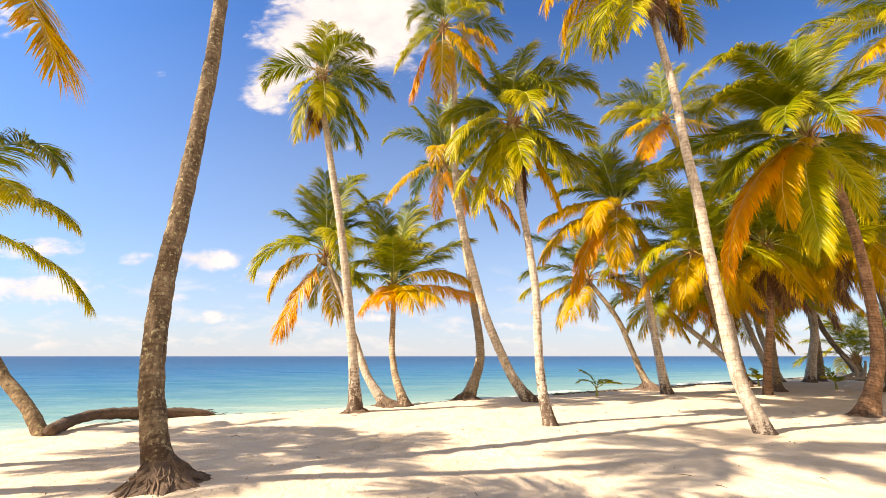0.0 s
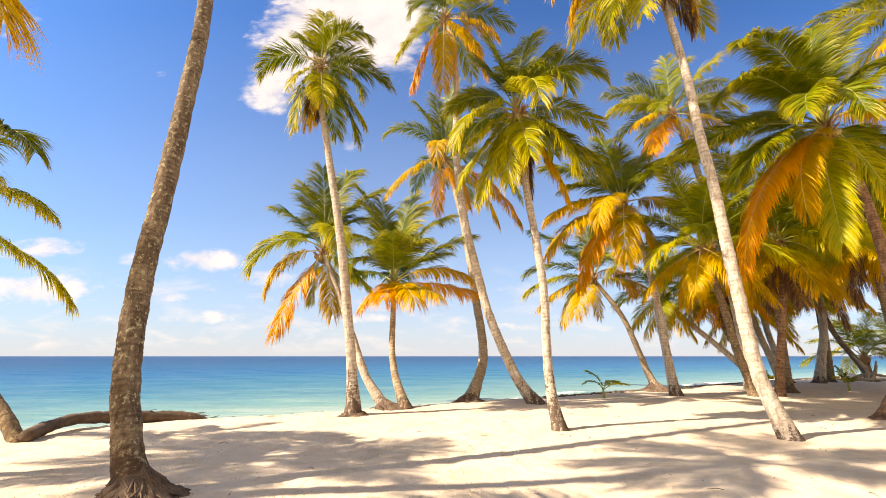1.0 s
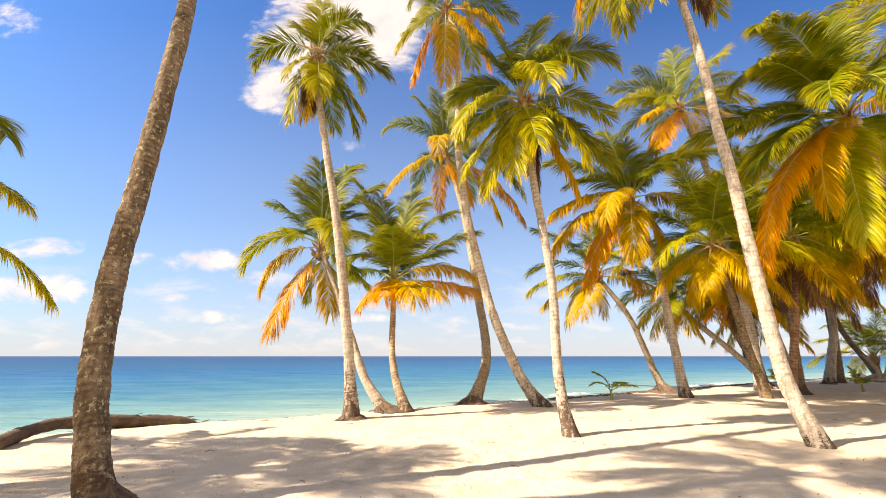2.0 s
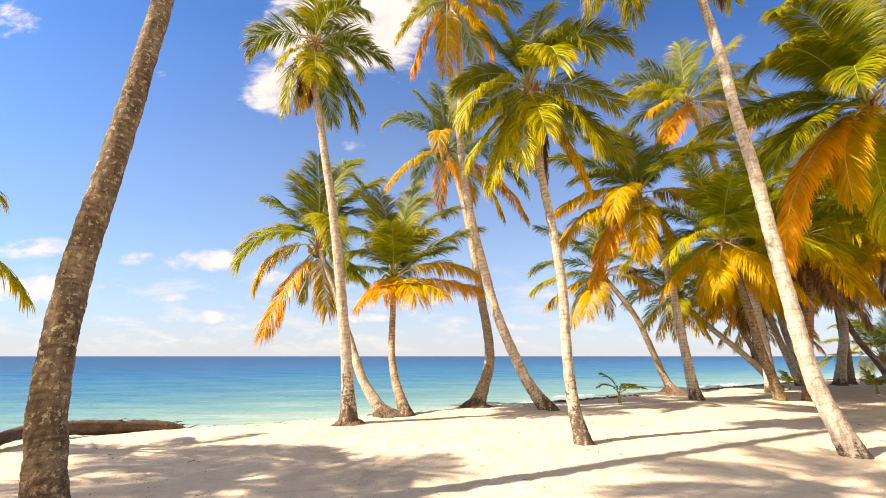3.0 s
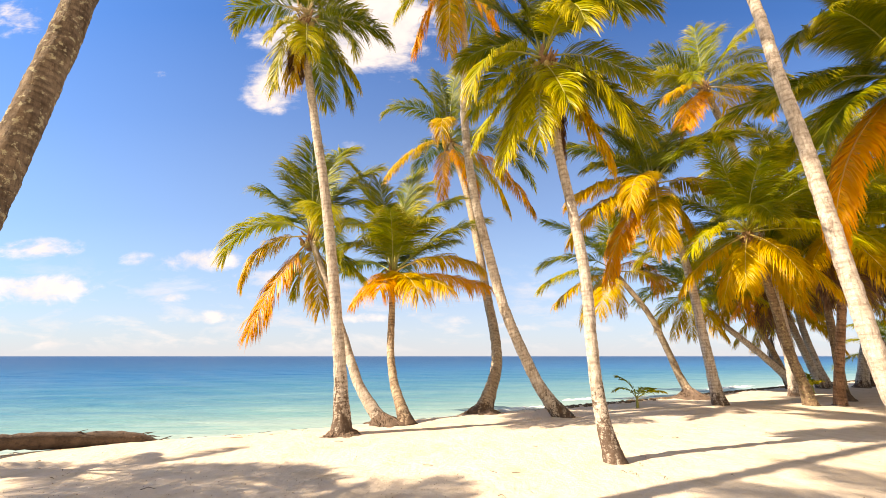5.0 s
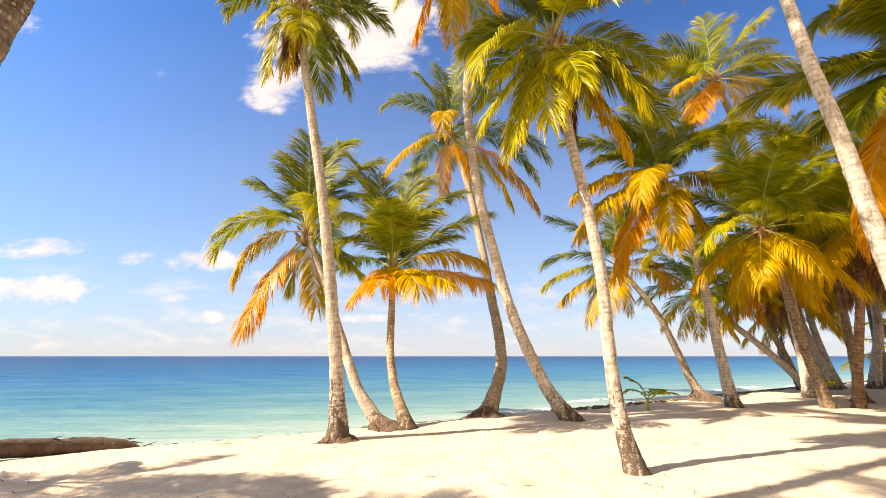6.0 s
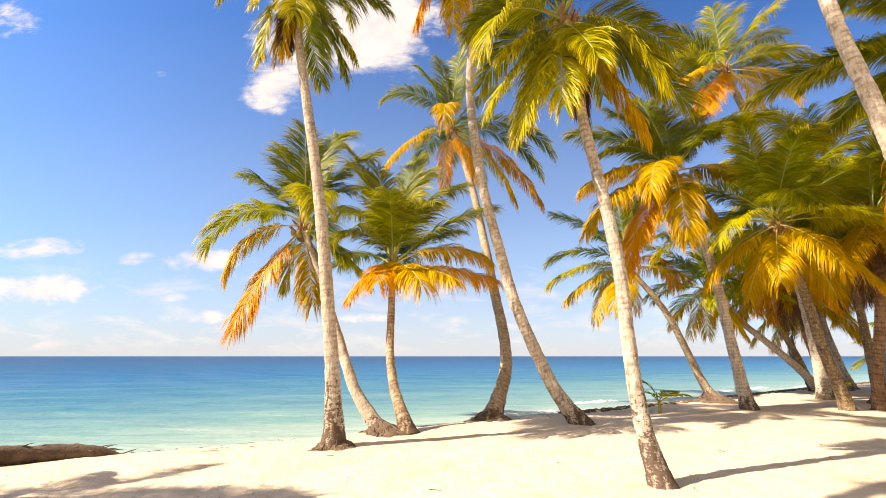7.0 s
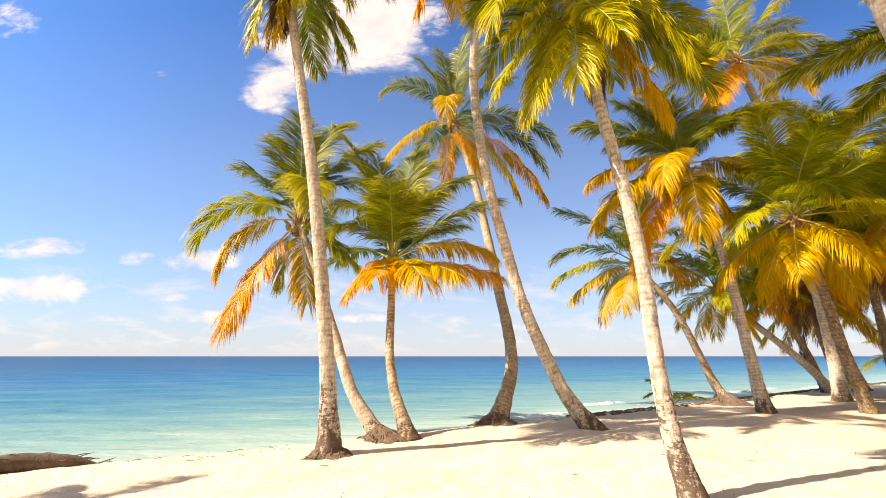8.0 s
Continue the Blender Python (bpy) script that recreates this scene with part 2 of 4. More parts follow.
m_sea, n = material("lagoon_water")
pos = n.add("ShaderNodeTexCoord").outputs["Object"]
off = n.attribute("offshore")
patch = n.noise(n.scaled(pos, 0.02, 0.07, 1.0), 1.0, 4.0, 0.6)
off2 = n.math("ADD", off, n.math("MULTIPLY", n.math("SUBTRACT", patch, 0.5), 0.22))
streaks = n.noise(n.scaled(pos, 0.1, 0.8, 1.0), 1.0, 6.0, 0.7, 0.5)
off2 = n.math("ADD", off2, n.math("MULTIPLY", n.math("SUBTRACT", streaks, 0.5), 0.36))
ripple = n.noise(n.scaled(pos, 0.45, 2.6, 1.0), 1.0, 5.0, 0.7, 0.6)
off2 = n.math("ADD", off2, n.math("MULTIPLY", n.math("SUBTRACT", ripple, 0.5), 0.34))
col = n.ramp(off2, [(0.0, (0.34, 0.455, 0.415)), (0.2, (0.145, 0.30, 0.315)), (0.4, (0.042, 0.18, 0.285)), (0.6, (0.012, 0.12, 0.275)), (0.8, (0.002, 0.074, 0.195)), (1.0, (0.001, 0.052, 0.165))])
wv1 = n.noise(n.scaled(pos, 0.35, 1.1, 1.0), 1.0, 4.0, 0.6, 0.3)
wv2 = n.noise(n.scaled(pos, 1.6, 4.0, 1.0), 1.0, 3.0, 0.6)
wv3 = n.noise(n.scaled(pos, 0.03, 0.16, 1.0), 1.0, 4.0, 0.6, 0.5)
hgt = n.math("ADD", n.math("ADD", n.math("MULTIPLY", wv1, 0.5), n.math("MULTIPLY", wv2, 0.12)), n.math("MULTIPLY", wv3, 1.5))
p = n.add("ShaderNodeBsdfPrincipled", Base_Color=col, Roughness=0.3, IOR=1.12, Normal=n.bump(hgt, 0.8, 0.45))
p.inputs["Specular IOR Level"].default_value = 0.16
finish(n, p.outputs[0])

m_foam = rough_material("sea_foam", (0.80, 0.82, 0.80), (0.72, 0.78, 0.77), (0.62, 0.72, 0.71), 4.0, 0.3, 0.7)

# ---- ground and sea ----
SEA = -0.5
SHORE = [(-4000, -3300), (-200, -150), (-30, -6), (-11.5, 11.6), (-7.4, 14.8), (-4.7, 16.1), (-0.6, 18.6), (3.3, 20.9), (8.5, 24.0), (22, 32.5), (60, 55), (4000, 2330)]
SX, SY = np.array([a for a, _ in SHORE], float), np.array([b for _, b in SHORE], float)


def inland(x, y):
    """Metres from the waterline, inland positive."""
    return (np.interp(x, SX, SY) - y) * 0.84


def smooth(t):
    t = np.clip(t, 0, 1)
    return t * t * (3 - 2 * t)


def ground_z(x, y):
    d = inland(x, y)
    z = -0.5 + 0.4 * smooth((d - 0.0) / 2.0) ** 0.8
    z = np.where(d < 0, -0.5 + np.maximum(d * 0.12, -2.5), z)
    roll = 0.035 * np.sin(x * 0.45 + 0.6 * np.sin(y * 0.31)) * np.sin(y * 0.52 + 1.0) * smooth((d - 1.5) / 3)
    return z + roll


def graded(near, step, far, grow):
    """Spacing that is even up to near and widens to far."""
    out, v, s = list(np.arange(0, near, step)), near, step
    while v < far:
        out.append(v)
        s *= grow
        v += s
    return np.array(out + [far])


def sheet(name, xs, ys, zs, mat, floats):
    nx, ny = len(xs), len(ys)
    gx, gy = np.meshgrid(xs, ys)
    z = zs(gx, gy)
    me = bpy.data.meshes.new(name)
    idx = np.arange(nx * ny).reshape(ny, nx)
    quads = np.stack([idx[:-1, :-1], idx[:-1, 1:], idx[1:, 1:], idx[1:, :-1]], -1).reshape(-1, 4)
    me.from_pydata(np.stack([gx, gy, z], -1).reshape(-1, 3).tolist(), [], quads.tolist())
    me.polygons.foreach_set("use_smooth", np.ones(len(quads), bool))
    for key, fn in floats.items():
        me.attributes.new(key, "FLOAT", "POINT").data.foreach_set("value", fn(gx, gy).astype(np.float32).ravel())
    me.materials.append(mat)
    return new(name, me)


def ridged(x, y):
    """The sand's dents, ripples and old footprints."""
    out = np.zeros(x.size)
    for i, (a, b) in enumerate(zip(x.ravel(), y.ravel())):
        if -14 < a < 24 and 2 < b < 26:
            dent = noise.voronoi((a * 1.9, b * 2.3, 0.0))[0][0]
            out[i] = -0.034 * max(0.0, 1 - dent / 0.36) * max(0.0, min(1.0, 0.6 + 2.0 * noise.noise((a * 0.35, b * 0.5, 9)))) + 0.012 * noise.noise((a * 0.9, b * 0.9, 0)) + 0.013 * noise.noise((a * 2.7, b * 2.7, 4)) + 0.012 * noise.noise((a * 6.0, b * 6.0, 8))
    return out.reshape(x.shape)


def sand_height(x, y):
    z = ground_z(x, y)
    return z + ridged(x, y) * smooth(inland(x, y) / 1.0)


right, left = graded(16, 0.085, 4500, 1.13), graded(10, 0.085, 4500, 1.13)
front, back = graded(20, 0.085, 4500, 1.13) + 2.5, graded(0.5, 0.2, 4500, 1.3)
xs = np.concatenate([-left[:0:-1], right])
ys = np.concatenate([2.5 - back[:0:-1], front])
ground = sheet("ground", xs, ys, sand_height, m_sand, {"wet": lambda x, y: 1 - smooth((inland(x, y) - 0.15) / 0.5)})
tagged(ground, "pale coral sand beach with dents, litter and palm shadows", "sand", kind="structure")

far_ = graded(60, 0.35, 4900, 1.08)
sx = np.concatenate([-far_[:0:-1], far_])
sy = np.concatenate([[-4900, -2000, -600, -200, -60, -20], graded(60, 0.35, 4900, 1.08) + 4])


def swell(x, y):
    off_ = -inland(x, y)
    a = np.clip(off_ / 12, 0, 1) * np.exp(-np.maximum(off_ - 60, 0) / 60)
    return SEA + a * (0.045 * np.sin(0.9 * y - 0.35 * x + 1.3 * np.sin(x * 0.17)) + 0.03 * np.sin(1.7 * y + 0.4 * x + 2 * np.sin(x * 0.23 + 1)))


def offshore(x, y):
    """0 at the waterline, 1 about 300 m out, on a log scale like the shelving sea bed."""
    return np.clip(np.log1p(np.maximum(-inland(x, y), 0) / 4) / np.log1p(300 / 4), 0, 1)


sea = tagged(sheet("water", sx, sy, swell, m_sea, {"offshore": offshore}), "calm turquoise lagoon turning deep blue at the horizon", "sea", kind="structure")

# ---- helpers for things ----


def mesh_of(name, verts, faces, mats, mat_index=None, uvs=None, floats=None, smooth_shade=True):
    me = bpy.data.meshes.new(name)
    me.from_pydata(np.asarray(verts, float).tolist(), [], faces)
    for m in mats:
        me.materials.append(m)
    if mat_index is not None:
        me.polygons.foreach_set("material_index", np.asarray(mat_index, np.int32))
    me.polygons.foreach_set("use_smooth", np.full(len(faces), smooth_shade))
    if uvs is not None:
        lay = me.uv_layers.new(name="UVMap")
        loops = np.empty(len(me.loops), np.int32)
        me.loops.foreach_get("vertex_index", loops)
        lay.data.foreach_set("uv", np.asarray(uvs, np.float32)[loops].ravel())
    for key, val in (floats or {}).items():
        me.attributes.new(key, "FLOAT", "POINT").data.foreach_set("value", np.asarray(val, np.float32))
    return me


def part(name, me, parent, label="", at=None):
    ob = new(name, me)
    ob.parent = parent
    if at is not None:
        ob.matrix_basis = at
    if label:
        tagged(ob, label)
    return ob


def thing(name, at, label, category, group=""):
    ob = new(name)
    ob.matrix_basis = at
    ob.empty_display_size = 0.2
    return tagged(ob, label, category, group)


def spline(points, steps):
    """Catmull-Rom through the points: places, evenly along."""
    P = [np.array(p, float) for p in points]
    P = [2 * P[0] - P[1]] + P + [2 * P[-1] - P[-2]]
    out = []
    for i in range(1, len(P) - 2):
        for t in np.linspace(0, 1, 24, endpoint=False):
            a, b, c, d = P[i - 1:i + 3]
            out.append(0.5 * (2 * b + (c - a) * t + (2 * a - 5 * b + 4 * c - d) * t * t + (3 * b - a - 3 * c + d) * t ** 3))
    out.append(P[-2])
    out = np.array(out)
    run = np.concatenate([[0], np.cumsum(np.linalg.norm(np.diff(out, axis=0), axis=1))])
    s = np.linspace(0, run[-1], steps)
    return np.stack([np.interp(s, run, out[:, k]) for k in range(3)], 1), s


def tube(path, radii, sides, wobble=0.0, seed=0):
    """Rings of points round a path, with their faces."""
    path = np.asarray(path, float)
    tan = np.gradient(path, axis=0)
    tan /= np.linalg.norm(tan, axis=1)[:, None]
    ref = np.array([1.0, 0, 0]) if abs(tan[0][0]) < 0.8 else np.array([0, 0, 1.0])
    u = ref - tan * (tan @ ref)[:, None]
    u /= np.linalg.norm(u, axis=1)[:, None]
    v = np.cross(tan, u)
    ang = np.linspace(0, 2 * math.pi, sides, endpoint=False)
    r = np.asarray(radii, float)[:, None] * np.ones((1, sides))
    if wobble:
        r = r * (1 + wobble * np.array([[noise.noise((math.cos(a) * 1.3 + seed, math.sin(a) * 1.3, i * 0.11)) for a in ang] for i in range(len(path))]))
    verts = path[:, None, :] + r[..., None] * (np.cos(ang)[None, :, None] * u[:, None, :] + np.sin(ang)[None, :, None] * v[:, None, :])
    faces = []
    k = len(path)
    for i in range(k - 1):
        for j in range(sides):
            q = (j + 1) % sides
            faces.append((i * sides + j, i * sides + q, (i + 1) * sides + q, (i + 1) * sides + j))
    faces.append(tuple(range(sides))[::-1])
    faces.append(tuple((k - 1) * sides + j for j in range(sides)))
    return verts.reshape(-1, 3), faces


def joined(pieces):
    vs, fs, k = [], [], 0
    for v, f in pieces:
        vs.append(np.asarray(v, float))
        fs += [tuple(i + k for i in q) for q in f]
        k += len(v)
    return np.concatenate(vs), fs


# ---- palms ----


def frond_mesh(rng, length, rise, droop, kind, pairs, leaf_len, hang, broad=1.0):
    """A pinnate frond that leaves the crown along +x at the angle rise and bends down by droop degrees."""
    m = 16
    s = np.linspace(0, 1, m)
    el = np.radians(np.maximum(rise - 1.05 * droop * s ** 1.15, -86))
    sway = np.radians(rng.uniform(-7, 7)) * s
    step = length / (m - 1)
    d = np.stack([np.cos(el) * np.cos(sway), np.cos(el) * np.sin(sway), np.sin(el)], 1)
    pts = np.concatenate([[np.zeros(3)], np.cumsum((d[:-1] + d[1:]) / 2 * step, axis=0)])
    rad = np.interp(s, [0, 0.08, 0.25, 1], [0.055, 0.034, 0.022, 0.004]) * (length / 3.6) ** 0.5
    tv, tf = tube(pts, rad, 5)
    n_tube = len(tv)
    # leaflets on both sides
    t = np.repeat(np.linspace(0.17, 0.995, pairs), 2) + rng.uniform(-0.004, 0.004, pairs * 2)
    side = np.tile([1.0, -1.0], pairs)
    keep = rng.random(pairs * 2) > 0.04
    t, side = np.clip(t[keep], 0, 1), side[keep]
    k = len(t)
    base = np.stack([np.interp(t, s, pts[:, i]) for i in range(3)], 1)
    tan = np.stack([np.interp(t, s, d[:, i]) for i in range(3)], 1)
    tan /= np.linalg.norm(tan, axis=1)[:, None]
    out = np.cross(tan, [0, 0, 1.0])
    bad = np.linalg.norm(out, axis=1) < 0.15
    out[bad] = [0, -1.0, 0]
    out /= np.linalg.norm(out, axis=1)[:, None]
    up = np.cross(out, tan)
    out = out * side[:, None]
    swept = np.radians(np.interp(t, [0.1, 0.5, 1.0], [64, 48, 22]) + rng.normal(0, 2.6, k))
    # neighbouring leaflets cling together in uneven tufts
    tuft = np.interp(t + side * 3, np.sort(np.concatenate([np.linspace(-3, -2, 19), np.linspace(3, 4, 19)])), rng.normal(0, 1, 38))
    swept = swept + 0.1 * tuft
    lift = np.interp(t, [0, 1], [0.32, 0.1]) - (0.25 if kind in "yo" else 0.1) + rng.normal(0, 0.05, k) + 0.13 * np.roll(tuft, 7)
    d0 = tan * np.cos(swept)[:, None] + out * np.sin(swept)[:, None] + up * lift[:, None]
    d0 /= np.linalg.norm(d0, axis=1)[:, None]
    ln = leaf_len * np.interp(t, [0.1, 0.22, 0.5, 0.8, 1.0], [0.5, 0.9, 1.0, 0.9, 0.55]) * rng.uniform(0.72, 1.14, k)
    wd = np.interp(t, [0.1, 0.5, 1.0], [0.009, 0.0145, 0.009]) * rng.uniform(0.8, 1.15, k) * (length / 3.6) ** 0.3 * broad
    down = np.array([0, 0, -1.0])
    hg = hang * rng.uniform(0.7, 1.3, k) * np.clip(1 + 0.25 * tuft, 0.4, 1.6)
    d1 = d0 + down * (0.5 * hg)[:, None]
    d1 /= np.linalg.norm(d1, axis=1)[:, None]
    d2 = d1 + down * (0.9 * hg)[:, None]
    d2 /= np.linalg.norm(d2, axis=1)[:, None]
    p1 = base + d0 * (ln * 0.33)[:, None]
    p2 = p1 + d1 * (ln * 0.34)[:, None]
    p3 = p2 + d2 * (ln * 0.33)[:, None]

    def across(dd):
        wv = tan - dd * np.sum(tan * dd, 1)[:, None] + up * 0.35 * rng.normal(0, 1, (k, 1))
        return wv / np.maximum(np.linalg.norm(wv, axis=1), 1e-3)[:, None]
    w0, w1 = across(d0), across(d1)
    V = np.stack([base - w0 * (wd * 0.4)[:, None], base + w0 * (wd * 0.4)[:, None], p1 - w0 * wd[:, None], p1 + w0 * wd[:, None],
                  p2 - w1 * (wd * 0.95)[:, None], p2 + w1 * (wd * 0.95)[:, None], p3], 1).reshape(-1, 3)
    i0 = n_tube + 7 * np.arange(k)
    faces = list(tf)
    for q in i0.tolist():
        faces += [(q, q + 1, q + 3, q + 2), (q + 2, q + 3, q + 5, q + 4), (q + 4, q + 5, q + 6)]
    uv = np.zeros((n_tube + 7 * k, 2))
    uv[n_tube:, 0] = np.repeat(t, 7)
    uv[n_tube:, 1] = np.tile([0, 0, 0.33, 0.33, 0.67, 0.67, 1.0], k)
    index = [1] * len(tf) + [0] * (3 * k)
    return mesh_of("frond", np.concatenate([tv, V]), faces, [LEAF[kind], STALK[kind]], index, uv)


def trunk_mesh(points, r_base, r_top, bark, seed, ring=0.13, sides=18, flare=1.6, foot_len=0.7):
    length = sum(math.dist(a, b) for a, b in zip(points, points[1:]))
    rows = max(24, int(length / 0.026))
    path, s = spline(points, rows)
    r = r_top + (r_base - r_top) * (1 - s / s[-1]) ** 0.8
    r = r * (1 + (flare - 1) * np.exp(-s / 0.5))
    rng = np.random.default_rng(seed)
    # ring scars, unevenly spaced
    marks = np.cumsum(ring * rng.uniform(0.65, 1.35, int(length / ring * 1.6)))
    near = np.array([np.min(np.abs(marks - v)) for v in s])
    ph = np.array([(v - marks[marks <= v][-1]) / ring if (marks <= v).any() else 0.5 for v in s])
    r = r * (1 + 0.042 * (np.clip(ph, 0, 1) - 0.5))
    scar = np.exp(-(near / 0.028) ** 2)
    v, f = tube(path, r, sides, 0.10, seed * 3.7)
    ang = np.tile(np.arange(sides) / sides, rows)
    uv = np.stack([ang * 0.9 + seed, np.repeat(s, sides)], 1)
    foot = np.repeat(np.clip(1.15 - s / foot_len, 0, 1), sides)
    return mesh_of("trunk", v, f, [BARK[bark]], None, uv, {"scar": np.repeat(scar, sides), "foot": foot}), path


def root_mesh(rng, r, spread, height, lean):
    """The lumpy mass of short matted roots at a palm's foot."""
    rings, sides = 11, 36
    seed = rng.uniform(0, 90)

    def place(a, t, out=1.0):
        c, q = math.cos(a), math.sin(a)
        lump_ = 1 + 0.5 * noise.noise((c * 1.5 + seed, q * 1.5, t * 1.2)) + 0.42 * noise.noise((c * 4 + seed, q * 4, t * 4)) + 0.12 * noise.noise((c * 11 + seed, q * 11, t * 9))
        rad = (r * 0.92 + (spread - r * 0.92) * (1 - t) ** 1.35 * max(0.3, lump_)) * out
        z = -0.08 + (height * (1 + 0.3 * noise.noise((c * 2, q * 2, seed))) + 0.08) * t
        return np.array([c * rad + lean[0] * z * t, q * rad + lean[1] * z * t, z])

    vs = [place(2 * math.pi * j / sides, i / (rings - 1)) for i in range(rings) for j in range(sides)]
    fs = [(i * sides + j, i * sides + (j + 1) % sides, (i + 1) * sides + (j + 1) % sides, (i + 1) * sides + j) for i in range(rings - 1) for j in range(sides)]
    pieces = [(np.array(vs), fs)]
    for i in range(190):
        a, t = rng.uniform(0, 2 * math.pi), rng.uniform(0.0, 0.95)
        turn, drop = rng.normal(0, 0.22), rng.uniform(0.12, 0.4)
        pts = [place(a + turn * k, max(0.0, t - drop * k), 1.0 + 0.03 * math.sin(math.pi * k)) for k in (0.0, 0.5, 1.0)]
        pieces.append(tube(pts, np.array([0.011, 0.013, 0.006]) * rng.uniform(0.6, 1.5), 4))
    return joined(pieces)


def heart_mesh(rng, r):
    """Fibre-wrapped head of the palm with the stubs of old leaf bases."""
    path = [(0, 0, -0.55), (0, 0, -0.3), (0, 0, 0.0), (0, 0, 0.25), (0, 0, 0.5)]
    pieces = [tube(path, [r * 1.0, r * 1.25, r * 1.45, r * 1.0, r * 0.25], 12, 0.15, rng.uniform(0, 50))]
    for i in range(14):
        a = rng.uniform(0, 6.28)
        z = rng.uniform(-0.5, 0.1)
        o = np.array([math.cos(a), math.sin(a), 0])
        p0, p1 = o * r * 0.9 + [0, 0, z - 0.1], o * (r + rng.uniform(0.15, 0.35)) + [0, 0, z + rng.uniform(0.1, 0.35)]
        pieces.append(tube([p0, (p0 + p1) / 2 + [0, 0, -0.02], p1], [0.06, 0.045, 0.02], 5))
    for i in range(16):
        a = rng.uniform(0, 6.28)
        o = np.array([math.cos(a), math.sin(a), 0])
        p0 = o * r * 1.1 + [0, 0, rng.uniform(-0.35, 0.1)]
        pieces.append(tube([p0, p0 + o * 0.1 + [0, 0, -0.15], p0 + o * 0.13 + [0, 0, -rng.uniform(0.3, 0.7)]], [0.018, 0.014, 0.006], 4))
    return joined(pieces)


def flower_mesh(rng):
    pieces = []
    for i in range(22):
        a, e = rng.uniform(0, 6.28), rng.uniform(-0.5, 1.0)
        o = np.array([math.cos(a) * math.cos(e), math.sin(a) * math.cos(e), math.sin(e)])
        L = rng.uniform(0.3, 0.6)
        pieces.append(tube([o * 0.05, o * L * 0.6 + [0, 0, 0.03], o * L + [0, 0, -0.12]], [0.018, 0.02, 0.008], 4))
    return joined(pieces)


def nut_mesh(rng):
    b = bmesh.new()
    bmesh.ops.create_icosphere(b, subdivisions=2, radius=0.1)
    for q in b.verts:
        q.co.z *= 1.25
        q.co *= 1 + 0.05 * noise.noise(q.co * 9)
    v = np.array([tuple(q.co) for q in b.verts])
    f = [tuple(x.index for x in fc.verts) for fc in b.faces]
    b.free()
    return v, f


def auto_fronds(seed, count, length, old="y", dead=1):
    """A natural crown: young fronds stand, older ones arch, the oldest hang and yellow."""
    rng = np.random.default_rng(seed)
    out = []
    for i in range(count):
        age = i / (count - 1)
        rise = 85 - 120 * age ** 0.92 + rng.uniform(-8, 8)
        droop = 20 + 42 * math.sin(math.pi * min(1, age * 1.15)) ** 0.8 + rng.uniform(-8, 12)
        kind = "g" if age < 0.5 else ("l" if age < 0.76 else ("y" if age < 0.85 or old == "y" else old))
        if kind in "yo" and rise < 8:
            rise, droop = rise - 13, droop * 0.9
        out.append((i * 137.5 + rng.uniform(-15, 15) + seed * 40, rise, length * (0.78 + 0.3 * math.sin(math.pi * min(1, age + 0.18))) * rng.uniform(0.9, 1.08), max(8, droop), kind))
    for i in range(dead):
        out.append((rng.uniform(0, 360), -62, length * 0.72, 22, "b"))
    return out


